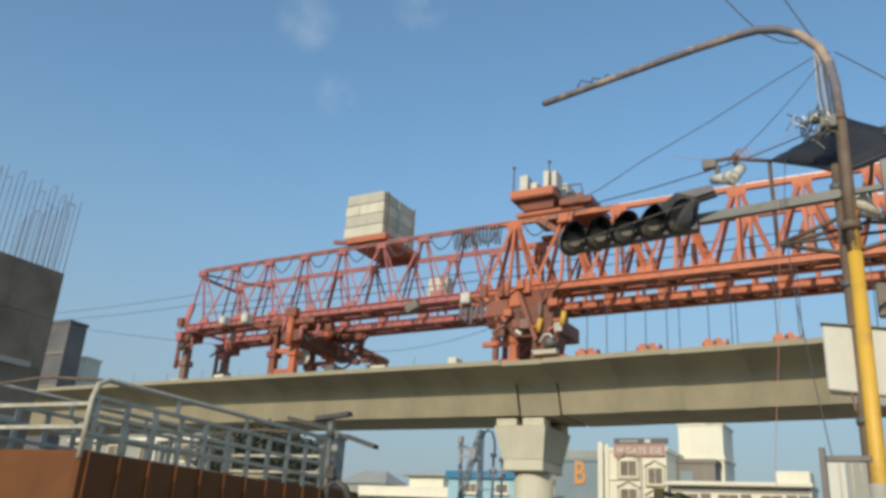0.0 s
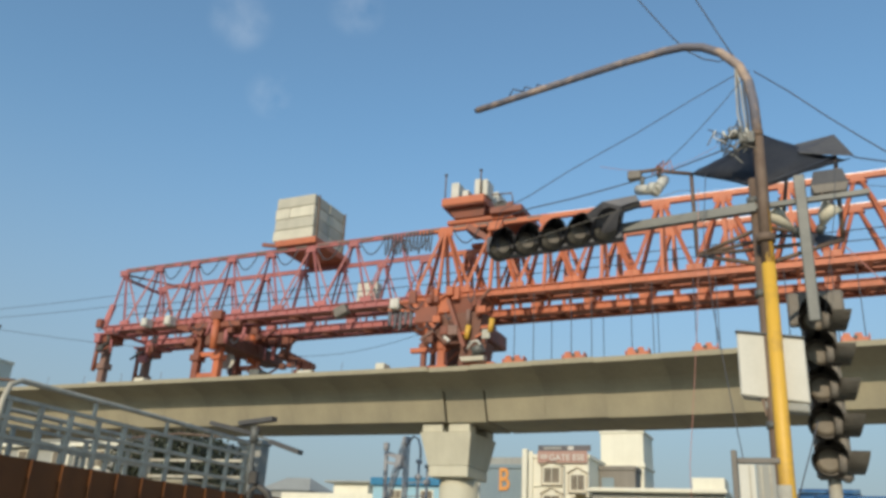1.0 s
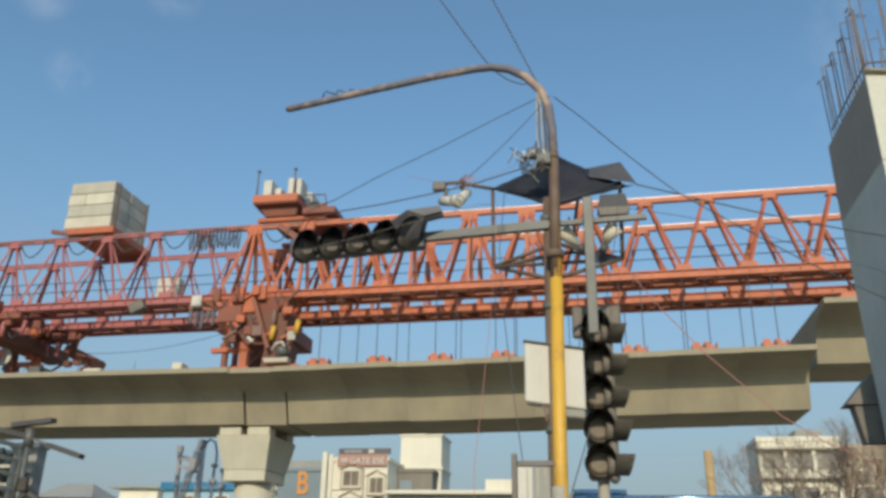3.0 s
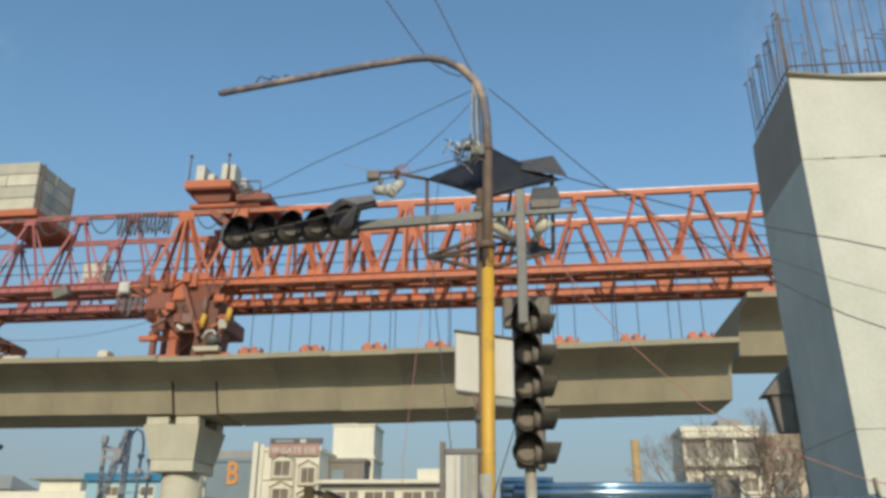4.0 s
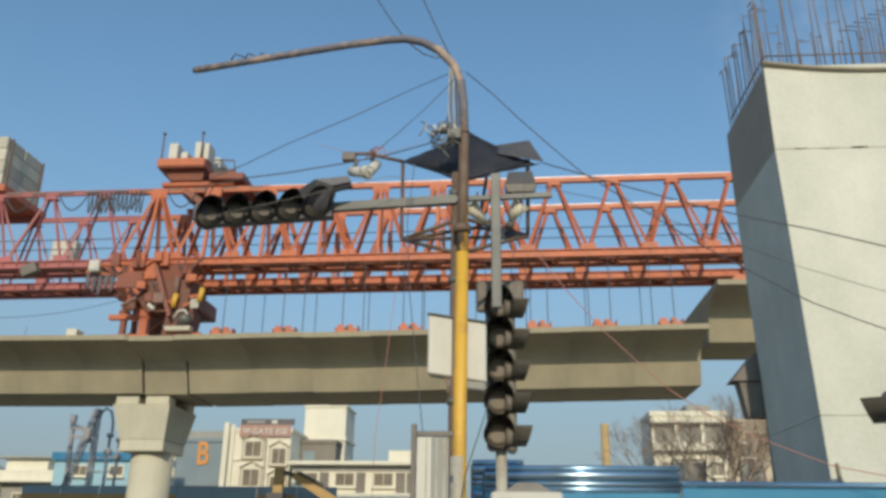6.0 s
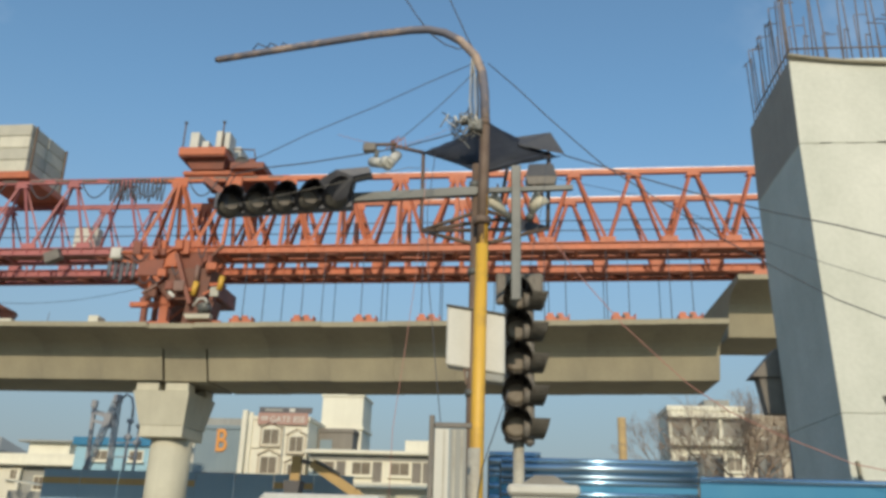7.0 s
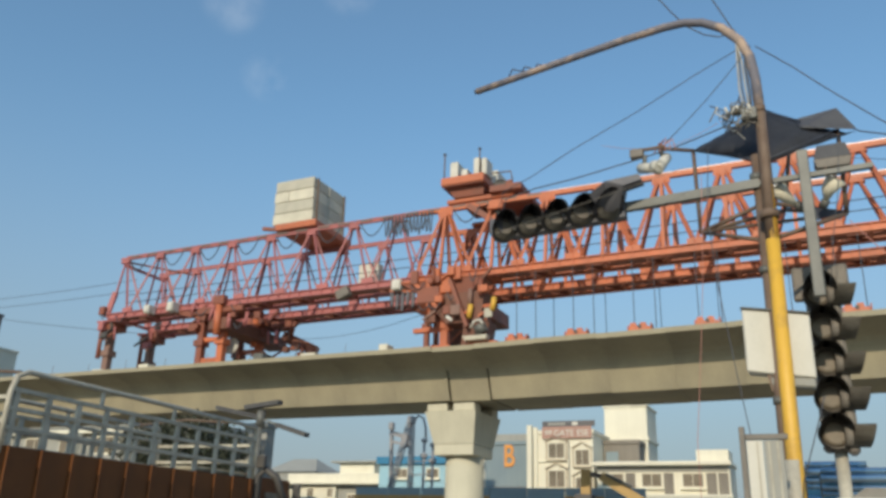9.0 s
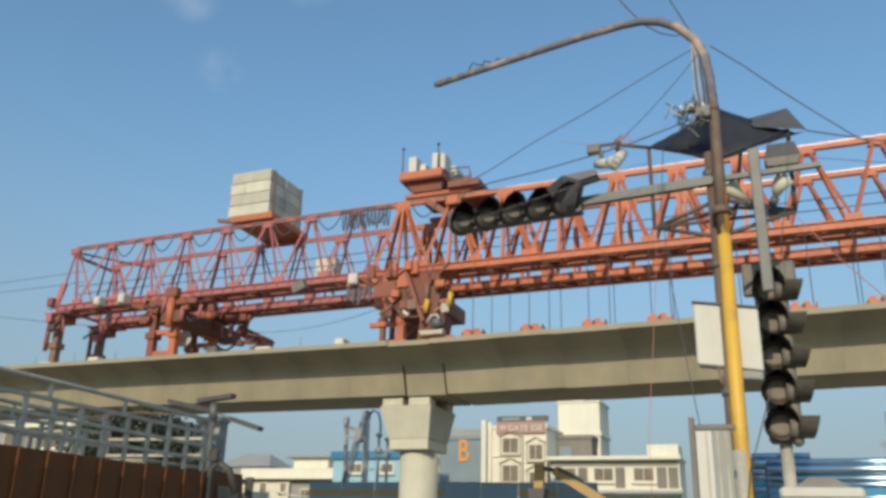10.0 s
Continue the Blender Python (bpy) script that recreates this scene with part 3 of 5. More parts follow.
for y in (35.9, 37.3, 38.7):
    part("underframe", frustum(B(), (-16.3, y, -14.7, y + 0.3, ZT + 0.46), (-16.7, y - 0.1, -14.6, y + 0.4, 19.016)), DARK_RED, winch)
part("side_frame", box(B(), -14.28, 35.7, 18.45, -12.55, 39.9, 18.8, 0.03), DARK_RED, winch)
for y in (Y1, Y2):
    part("wheel_bogie", box(B(), -16.8, y - 0.2, ZT + 0.2, -13.1, y + 0.2, ZT + 0.45, 0.05), ORANGE, winch)
part("drum", tube(B(), [(-13.9, 36.2, 19.0), (-13.9, 39.2, 19.0)], 0.36, 16), BLACK, winch)
part("motor", tube(B(), [(-13.3, 36.0, 18.95), (-13.3, 37.4, 18.95)], 0.2, 12), DARK_RED, winch)
part("guard_rail", tube(B(), [(-14.2, 35.7, 19.5), (-13.1, 35.7, 19.45), (-13.0, 35.7, 18.9)], 0.04, 6), RUST, winch)
for x, w, h in ((-16.25, 0.45, 0.95), (-15.65, 0.35, 0.45), (-14.95, 0.38, 1.0), (-14.55, 0.28, 0.92)):
    part("cabinet", box(B(), x - w / 2, 35.6, 19.5, x + w / 2, 36.5, 19.5 + h, 0.03), WHITE, winch)
part("cabinet", box(B(), -15.1, 37.2, 19.5, -14.4, 38.6, 20.4, 0.03), WHITE, winch)
for x in (-16.75, -14.75):
    part("mast", tube(B(), [(x, 35.5, 19.4), (x, 35.5, 20.85)], 0.04, 6), RUST, winch)
    part("mast_lamp", box(B(), x - 0.07, 35.43, 20.85, x + 0.07, 35.57, 20.98, 0.02), BLACK, winch)
part("hanger_plate", box(B(), -14.29, 35.6, 17.48, -13.53, 35.8, 17.95, 0.03), ORANGE, winch)
part("hanger", beam(B(), (-14.4, Y1 - 0.1, ZT), (-13.2, Y1, 16.6), 0.5, 0.3), BLACK, winch)
part("hanger", beam(B(), (-15.6, Y1 - 0.1, ZT), (-14.0, Y1, 16.9), 0.3, 0.3), DARK_RED, winch)

# lifting frames and hanger rods on the segments
for i in range(8):
    x = 7.2 - i * 2.77
    top = DECK - 0.02 + NEW_RISE * (x + 14.175)
    for y, near in ((34.15, True), (41.3, False)):
        lf = thing("lifting_frame", "orange lifting frame bolted on a deck segment", "lifting frame", (x, y, top), "lifting frames on the deck")
        bm = frustum(B(), (-0.46, -0.22, 0.46, 0.22, 0), (-0.42, -0.18, 0.42, 0.18, 0.20))
        part("beam", bm, ORANGE, lf)
        for dx in (-0.30, 0.12):
            part("lug", frustum(B(), (dx - 0.17, -0.08, dx + 0.17, 0.08, 0.20), (dx - 0.11, -0.08, dx + 0.11, 0.08, 0.40)), ORANGE, lf)
        part("end_plate", box(B(), -0.51, -0.24, 0, -0.462, 0.24, 0.24, 0.01), ORANGE, lf)
        part("end_plate", box(B(), 0.462, -0.24, 0, 0.51, 0.24, 0.32, 0.01), ORANGE, lf)
        part("pin", tube(B(), [(0, -0.24, 0.2), (0, -0.17, 0.2)], 0.08, 8), BLACK, lf)
        for dx in (-0.5, 0.45) if near else (-0.15,):
            reach = 1.3 if near else -1.0
            part("hanger_rod", tube(B(), [(dx, reach, 0.0), (dx, reach, ZB + climb(x) - top - 0.2)], 0.02, 5), CABLE, lf, "dark hanger rod")
        part("spreader", box(B(), -0.6, min(0, reach), 0.0, 0.6, max(0, reach), 0.06, 0.01), DARK_RED, lf)
for x in (10.6, 13.4):
    lf = thing("lifting_frame", "orange lifting frame bolted on a deck segment", "lifting frame", (x, 34.4, 12.32), "lifting frames on the deck")
    part("beam", frustum(B(), (-0.7, -0.25, 0.7, 0.25, 0), (-0.5, -0.2, 0.5, 0.2, 0.38)), ORANGE, lf)
    part("hanger_rod", tube(B(), [(0.2, 0, 0.35), (0.2, Y1 - 34.4, ZB + climb(x) - 12.5)], 0.03, 5), CABLE, lf)
for x, w, h in ((-19.15, 0.48, 0.42), (-23.5, 0.9, 0.25), (-34.5, 0.7, 0.3), (-38.0, 0.8, 0.2)):
    solid("deck_box", box(B(), x - w / 2, 34.2, DECK + 0.0, x + w / 2, 34.9, DECK + h, 0.03), BLOCK, "pale concrete block lying on the deck", "block", "blocks on the deck")

for i in range(9):
    x = -44.5 + i * 2.9
    sp = thing("safety_post", "thin rusty safety post standing on the deck edge", "post", (x, 34.2, DECK), "safety posts on the deck")
    part("rod", tube(B(), [(0, 0, 0), (0.02 * (i % 3), 0, 0.55 + 0.06 * (i % 2))], 0.012, 6), RUST, sp)
    part("base", box(B(), -0.07, -0.07, 0, 0.07, 0.07, 0.03), RUST, sp)

dish = thing("dish", "pale round dish standing beside the middle support on the deck", "dish", (-30.5, 37.0, DECK))
part("bowl", tube(B(), [(0.0, -0.34, 1.62), (0.0, -0.18, 1.60), (0.0, -0.05, 1.58), (0, 0.05, 1.57)], 0.50, 24, 0.12), WHITE, dish)
part("stand", tube(B(), [(0, 0.05, 0), (0, 0.05, 1.58)], 0.06, 8), GREY, dish)

# ---- bare piers with starter bars beside the road ----
def bare_pier(label, x0, y0, x1, y1, top, material, bars):
    p = thing("unfinished_pier", label, "pier", (x0, y0, 0), kind="")
    w, d = x1 - x0, y1 - y0
    levels = (0, 3.2, 7.05, top)
    for a, b in zip(levels, levels[1:]):
        bm = box(B(), 0, 0, a + 0.002, w, d, b - 0.002, 0.008)
        if material is WHITE_PIER:
            # the shaft narrows a little towards its foot
            for v in bm.verts:
                if v.co.x < w / 2:
                    v.co.x += 0.024 * max(0.0, 7.05 - v.co.z)
        lift = part("lift", bm, material, p)
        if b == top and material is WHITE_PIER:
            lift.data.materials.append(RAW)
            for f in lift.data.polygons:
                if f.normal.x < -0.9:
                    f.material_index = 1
    return p


def starter(p, x, y, z, h, hook, lean=0.0):
    pts = [(x, y, z - 0.1), (x + lean * 0.5, y, z + h * 0.5), (x + lean, y, z + h)]
    if hook:
        pts += [(x + lean + hook[0], y + hook[1], z + h + 0.02)]
    part("starter_bar", tube(B(), pts, 0.011, 5), REBAR, p)


TOP = 8.45
right_pier = bare_pier("pale whitewashed unfinished concrete pier with steel starter bars", 4.13, 11.0, 7.6, 13.2, TOP, WHITE_PIER, 0)
rnd = random.Random(4)
for i in range(24):
    starter(right_pier, 0.06 + i * 0.145 + rnd.uniform(-0.05, 0.05), 0.08, TOP, 2.1 + rnd.uniform(-0.3, 0.4), (0.22, 0) if i % 4 == 1 else None, rnd.uniform(-0.12, 0.10))
for i in range(7):
    starter(right_pier, 0.25 + i * 0.3, 0.02, TOP, 0.42 + 0.05 * (i % 3), (0.09, 0.05), 0.02)
for i in range(15):
    starter(right_pier, 0.06, 0.10 + i * 0.142, TOP, 1.15 + 0.35 * rnd.random(), (0.2, 0) if i % 2 else (0.0, 0.16), rnd.uniform(-0.05, 0.03))
for i in range(10):
    starter(right_pier, 0.5 + i * 0.29, 1.95, TOP, 1.7 + 0.2 * (i % 3), (0.25, 0) if i % 2 else None, rnd.uniform(-0.05, 0.05))
for i in range(10):
    starter(right_pier, 1.9 + i * 0.15, 0.9 + 0.04 * i, TOP, 1.2 + 0.10 * i, (-0.28, 0), 0.0)
for z in (0.22,):
    part("stirrup", tube(B(), [(0.05, 0.06, TOP + z), (3.4, 0.06, TOP + z)], 0.014, 5), REBAR, right_pier)
    part("stirrup", tube(B(), [(0.05, 0.06, TOP + z), (0.05, 2.0, TOP + z)], 0.014, 5), REBAR, right_pier)
for k in range(3):
    part("cloth_roll", tube(B(), sag((-0.02, -0.02 - 0.012 * k, TOP + 0.01 + 0.02 * k), (3.45, -0.02, TOP - 0.01 + 0.02 * k), 0.10 + 0.03 * k, 20), 0.02 + 0.006 * k, 7), CLOTH, right_pier, "sagging dirty cloth band")
chip = random.Random(21)
x = 0.03
while x < 3.35:
    w = chip.uniform(0.05, 0.30)
    if chip.random() < 0.62:
        h = chip.uniform(0.006, 0.022)
        z = 7.05 + chip.uniform(-0.012, 0.010)
        bm = B()
        n = 5
        low = [bm.verts.new((x + w * i / n, -0.0065, z - h * chip.uniform(0.2, 1.0) * math.sin(math.pi * (i + 0.5) / (n + 1)))) for i in range(n + 1)]
        high = [bm.verts.new((x + w * i / n, -0.0065, z + 0.004 + 0.3 * h * chip.random())) for i in range(n + 1)]
        for i in range(n):
            bm.faces.new((low[i], low[i + 1], high[i + 1], high[i]))
        bmesh.ops.solidify(bm, geom=bm.faces[:], thickness=0.005)
        part("chipped_joint", bm, CLOTH, right_pier, "chipped pour joint")
    x += w + chip.uniform(0.0, 0.25)
part("patch", beam(B(), (0.27, -0.012, 1.2), (0.20, -0.012, 2.6), 0.09, 0.03), CLOTH, right_pier)

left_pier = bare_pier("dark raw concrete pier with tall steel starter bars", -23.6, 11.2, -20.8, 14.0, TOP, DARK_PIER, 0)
for i in range(17):
    starter(left_pier, 2.74, 0.06 + i * 0.17, TOP, 2.1 + 0.15 * (i % 3), (-0.25, 0.0) if i % 2 else None, 0.10)
for i in range(14):
    starter(left_pier, 0.1 + i * 0.19, 2.72, TOP, 2.0 + 0.1 * (i % 4), (0.0, -0.2) if i % 2 else None, 0.10)
    starter(left_pier, 0.1 + i * 0.19, 0.1, TOP, 2.1 + 0.1 * (i % 4), (0.0, 0.2) if i % 2 else None, 0.10)
for dz in (2.2, 4.1, 5.6):
    part("form_tie", box(B(), 2.8, 0.3, dz, 2.86, 2.4, dz + 0.16, 0.01), WALLG, left_pier)

# ---- street light pole with canopy, boards and signals ----
PX, PY = -0.235, 7.2
pole = thing("street_light_pole", "leaning yellow and rusty street light pole with a long bent arm", "street light pole", (PX, PY, 0))
part("shaft", tube(B(), [(-0.045, 0, 0), (-0.02, 0, 2.3), (0.0, 0, 4.15)], 0.066, 18, 0.058), YELLOW, pole)
part("upper_shaft", tube(B(), [(0, 0, 4.15), (0.008, 0, 4.9), (0.012, 0, 5.42)], 0.054, 16, 0.048), RUST, pole)
arm_pts = [(0.012, 0, 5.42), (0.004, 0, 5.76), (-0.022, 0, 6.0), (-0.095, 0, 6.2), (-0.25, 0, 6.385), (-0.42, 0, 6.49), (-0.60, 0, 6.535), (-0.80, 0, 6.53), (-1.20, 0, 6.485), (-1.7, 0, 6.41), (-2.25, 0, 6.325), (-2.82, 0, 6.235)]
for k in range(9):
    a0, z0 = -1.9 + 0.22 * k, 4.14
    z1 = 4.22 + 0.40 * math.exp(-((k - 5.2) / 1.7) ** 2) + 0.05 * math.sin(k * 2.7)
    pts = [(0.0565 * math.cos(a0 + d), 0.0565 * math.sin(a0 + d)) for d in (0.0, 0.11, 0.22)]
    bm = B()
    lo_v, hi_v = [bm.verts.new((x, y, z0)) for x, y in pts], [bm.verts.new((x + 0.002, y, z1)) for x, y in pts]
    for i in range(2):
        bm.faces.new((lo_v[i], lo_v[i + 1], hi_v[i + 1], hi_v[i]))
    bmesh.ops.solidify(bm, geom=bm.faces[:], thickness=0.003)
    part("paint_flake", bm, YELLOW, pole)
part("arm", tube(B(), arm_pts, 0.048, 14, 0.036), ARM, pole)
part("arm_end", tube(B(), [(-2.80, 0, 6.238), (-2.845, 0, 6.231)], 0.026, 12), BLACK, pole)
part("clamp", tube(B(), [(0.008, 0, 5.40), (0.008, 0, 5.46)], 0.056, 14), RUST, pole)
part("clamp", tube(B(), [(-0.005, 0, 4.35), (-0.005, 0, 4.42)], 0.085, 14), RUST, pole)
for k in range(3):
    part("tie_wire", tube(B(), [(-2.45 + k * 0.14, 0.0, 6.34), (-2.40 + k * 0.14, -0.03, 6.40), (-2.28 + k * 0.13, 0, 6.36)], 0.008, 5), CABLE, pole)
part("down_cable", tube(B(), [(-0.06, 0.0, 6.2), (-0.07, -0.03, 5.9), (-0.055, -0.05, 5.6), (-0.06, -0.05, 5.3)], 0.012, 6), CABLE, pole)
for dx, m in ((-0.012, CAGE), (-0.034, CABLE), (-0.052, CAGE)):
    part("down_cable", tube(B(), [(-0.13, 0.0, 6.2), (-0.085 + dx, -0.02, 5.95), (-0.07 + dx * 1.4, -0.04, 5.65), (-0.06 + dx, -0.04, 5.42), (-0.10 + 2 * dx, -0.05, 5.28)], 0.008, 6), m, pole)

part("bare_patch", tube(B(), [(-0.04, 0, 1.5), (-0.03, 0, 2.28)], 0.0685, 18), CAGE, pole, "peeled whitish patch at the foot")
back = thing("steel_post", "slim grey steel post strapped behind the light pole", "post", (-0.325, 7.36, 0))
part("shaft", tube(B(), [(-0.01, 0, 0), (0.0, 0, 2.6), (0.015, 0, 5.05)], 0.042, 12), RUST, back)
for z in (2.75, 3.9, 4.8):
    part("strap", tube(B(), [(0.0, 0, z), (0.0, 0, z + 0.06)], 0.055, 12), GREY, back)

# canopy of dark sheet on an iron frame
canopy = thing("canopy", "torn dark tarpaulin canopy on a rusty iron frame behind the pole", "canopy", (-0.015, 0, -0.146))
canopy.scale = (1.094, 1.094, 1.094)
bm = B()
grid_n = 10
corner = {(0, 0): Vector((-0.21, 6.72, 4.66)), (1, 0): Vector((0.55, 7.15, 5.035)), (0, 1): Vector((-0.88, 7.25, 5.16)), (1, 1): Vector((-0.24, 7.8, 5.335))}
verts = {}
for i in range(grid_n + 1):
    for j in range(grid_n + 1):
        u, v = i / grid_n, j / grid_n
        p = corner[0, 0] * (1 - u) * (1 - v) + corner[1, 0] * u * (1 - v) + corner[0, 1] * (1 - u) * v + corner[1, 1] * u * v
        rise = (1 - abs(2 * u - 1)) * (1 - abs(2 * v - 1))
        p.z += 0.42 * rise ** 0.62 + 0.02 * noise.noise(p * 5)
        verts[i, j] = bm.verts.new(p)
for i in range(grid_n):
    for j in range(grid_n):
        bm.faces.new((verts[i, j], verts[i + 1, j], verts[i + 1, j + 1], verts[i, j + 1])).smooth = True
bmesh.ops.solidify(bm, geom=bm.faces[:], thickness=0.012)
part("sheet", bm, TARP, canopy)
bm = B()
flap = [(0.05, 7.25, 5.29), (0.42, 7.2, 5.315), (0.54, 7.08, 5.035), (0.12, 7.0, 5.09)]
fv = [bm.verts.new(p) for p in flap] + [bm.verts.new((x, y, z - 0.015)) for x, y, z in flap]
bm.faces.new(fv[:4]), bm.faces.new(fv[4:][::-1])
for i in range(4):
    bm.faces.new((fv[i], fv[(i + 1) % 4], fv[4 + (i + 1) % 4], fv[4 + i]))
part("flap", bm, FLAP, canopy, "loose grey sheet at the corner")
lo = [(-0.82, 7.25, 4.31), (-0.24, 6.75, 3.98), (0.38, 7.12, 4.28), (-0.1, 7.75, 4.62)]
hi = [(-0.83, 7.25, 5.14), (-0.21, 6.73, 4.69), (0.40, 7.12, 5.06), (0.02, 7.78, 5.40)]
for i in range(4):
    part("bar", tube(B(), [lo[i], lo[(i + 1) % 4]], 0.019, 6), RUST, canopy)
    part("bar", tube(B(), [hi[i], hi[(i + 1) % 4]], 0.010, 6), TARP, canopy)
    if i != 1:
        part("upright", tube(B(), [lo[i], hi[i]], 0.019, 6), RUST, canopy)
part("bar", tube(B(), [lo[0], (-0.235, 7.2, 4.50)], 0.019, 6), RUST, canopy)
part("bar", tube(B(), [lo[2], (-0.235, 7.2, 4.50)], 0.019, 6), RUST, canopy)
part("bar", tube(B(), [lo[0], lo[2]], 0.015, 6), RUST, canopy)
part("bar", tube(B(), [hi[0], (-1.12, 7.2, 5.19)], 0.018, 6), RUST, canopy)
bm = B()
tri = [(0.14, 7.0, 4.33), (0.37, 7.1, 4.28), (0.13, 7.0, 4.21)]
tv = [bm.verts.new(p) for p in tri] + [bm.verts.new((x, y + 0.02, z)) for x, y, z in tri]
bm.faces.new(tv[:3]), bm.faces.new(tv[3:][::-1])
for i in range(3):
    bm.faces.new((tv[i], tv[(i + 1) % 3], tv[3 + (i + 1) % 3], tv[3 + i]))
part("torn_sheet", bm, TARP, canopy)

# junction of wires on the canopy
nest = thing("cable_clutter", "tangle of cable ends and clamps on the canopy", "cables", (-0.325, 7.15, 5.335))
part("splice_box", box(B(), -0.06, -0.06, -0.03, 0.08, 0.05, 0.09, 0.01), GREY, nest)
part("splice_box", box(B(), -0.14, -0.04, 0.06, -0.03, 0.04, 0.14, 0.01), HOOD, nest)
rnd = random.Random(9)
for k in range(34):
    a = Vector((rnd.uniform(-0.24, 0.05), rnd.uniform(-0.08, 0.08), rnd.uniform(-0.12, 0.12)))
    b = a + Vector((rnd.uniform(-0.14, 0.14), rnd.uniform(-0.06, 0.06), rnd.uniform(-0.10, 0.16)))
    m = (a + b) / 2 + Vector((rnd.uniform(-0.07, 0.07), 0, rnd.uniform(0, 0.09)))
    part("cable_end", tube(B(), [a, a.lerp(m, 0.6), m, m.lerp(b, 0.6), b], 0.0065, 5), (HOOD, CABLE, GREY, CABLE, WHITE)[k % 5], nest)
for k in range(5):
    x = -0.17 + 0.05 * k
    part("insulator", tube(B(), [(x, -0.05, 0.06), (x - 0.02, -0.05, 0.12 + 0.02 * (k % 2))], 0.013, 8), (WHITE, GREY)[k % 2], nest)

# board boxes on the pole
board = thing("junction_box", "white sheet metal junction box hung on the yellow pole", "junction box", (0, 0, 0))


def slanted(x0, x1, z0, z1, y0, y1, skew):
    """A box whose top and foot fall by skew from x0 to x1."""
    bm = box(B(), x0, y0, z0, x1, y1, z1, 0.012)
    for v in bm.verts:
        v.co.z -= skew * (v.co.x - x0) / (x1 - x0)
        v.co.y += 0.10 * (v.co.x - x0)
    return bm


part("body", slanted(-0.555, -0.02, 3.03, 3.575, 7.30, 7.5, 0.075), WHITE, board)
part("lid_edge", slanted(-0.565, -0.01, 3.58, 3.60, 7.28, 7.51, 0.077), GREY, board)
part("lower_body", slanted(-0.37, -0.03, 2.91, 2.985, 7.33, 7.48, 0.03), WALLG, board)
part("bracket", beam(B(), (-0.39, 7.36, 3.02), (-0.36, 7.36, 2.86), 0.03), RUST, board)

# overhead arm with five signal lamps
def shell(r, hood, m, cut):
    """A round tunnel hood that opens towards -y, cut back below."""
    bm, n, rows = B(), 24, []
    for depth in (0.0, 1.0):
        rows.append([])
        for i in range(n):
            a = 2 * math.pi * i / n
            rows[-1].append(bm.verts.new((r * math.cos(a), 0.04 - (0.04 + hood * (1 - cut + cut * math.sin(a))) * depth, r * math.sin(a))))
    for i in range(n):
        bm.faces.new((rows[0][i], rows[0][(i + 1) % n], rows[1][(i + 1) % n], rows[1][i])).smooth = True
    bmesh.ops.solidify(bm, geom=bm.faces[:], thickness=0.006)
    bmesh.ops.transform(bm, matrix=m, verts=bm.verts[:])
    return bm


def lamp_unit(parent, m, r=0.135, hood=0.2, outer=HOOD, cut=0.25, inner=BLACK, glass=LENS):
    """One round signal lamp that faces -y, in a tunnel hood."""
    bm = tube(B(), [(0, 0.10, 0), (0, 0.0, 0)], r * 1.02, 20)
    bmesh.ops.transform(bm, matrix=m, verts=bm.verts[:])
    body = part("lamp", bm, SIGNAL, parent)
    bm = tube(B(), [(0, 0.004, 0), (0, -0.02, 0), (0, -0.03, 0)], r * 0.9, 20, r * 0.6)
    bmesh.ops.transform(bm, matrix=m, verts=bm.verts[:])
    part("lens", bm, glass, body, "dusty unlit lens")
    part("hood", shell(r * 1.06, hood, m, cut), outer, body)
    part("hood_liner", shell(r * 0.985, hood * 0.99, m, cut), inner, body)


over = thing("overhead_signal", "row of five dusty unlit traffic lamps on a horizontal grey arm", "traffic signal", (0, 0, 0))
part("arm", beam(B(), (-1.55, 7.32, 4.685), (-0.30, 7.32, 4.745), 0.07, 0.085), GREY, over)
part("arm_end", beam(B(), (-0.30, 7.32, 4.748), (0.63, 7.32, 4.775), 0.05, 0.045), GREY, over)
part("backing", beam(B(), (-2.78, 7.30, 4.60), (-1.52, 7.30, 4.665), 0.12, 0.20), NAVY, over)
for k in range(5):
    x = -2.74 + k * 0.264
    turn = Matrix.Translation((x, 7.22, 4.585 + 0.018 * k)) @ Matrix.Rotation(radians(30), 4, "Z")
    lamp_unit(over, turn, 0.118, 0.25, NAVY, 0.50, NAVY, SIGNAL)
    bm = B()
    rings = []
    for y, r in ((-0.02, 0.119), (-0.07, 0.111), (-0.10, 0.07)):
        rings.append([bm.verts.new((r * math.cos(a), y, r * math.sin(a) - 0.012)) for a in (math.pi * (1.04 + 0.92 * i / 12) for i in range(13))])
    for a, b in zip(rings, rings[1:]):
        for i in range(12):
            bm.faces.new((a[i], a[i + 1], b[i + 1], b[i])).smooth = True
    bmesh.ops.solidify(bm, geom=bm.faces[:], thickness=0.006)
    bmesh.ops.transform(bm, matrix=turn, verts=bm.verts[:])
    part("lower_lip", bm, HOOD, over, "dusty lower lip")
part("end_cap", box(B(), -2.88, 7.16, 4.52, -2.74, 7.36, 4.70, 0.02), NAVY, over)
bm = B()
crest = [(-1.80, 7.0, 4.74), (-1.64, 7.0, 4.85), (-1.33, 7.05, 4.90), (-1.31, 7.05, 4.84), (-1.47, 7.02, 4.79), (-1.56, 7.2, 4.62), (-1.7, 7.2, 4.6)]
cv = [bm.verts.new(p) for p in crest] + [bm.verts.new((x, y + 0.16, z)) for x, y, z in crest]
k = len(crest)
bm.faces.new(cv[:k]), bm.faces.new(cv[k:][::-1])
for i in range(k):
    bm.faces.new((cv[i], cv[(i + 1) % k], cv[k + (i + 1) % k], cv[k + i]))
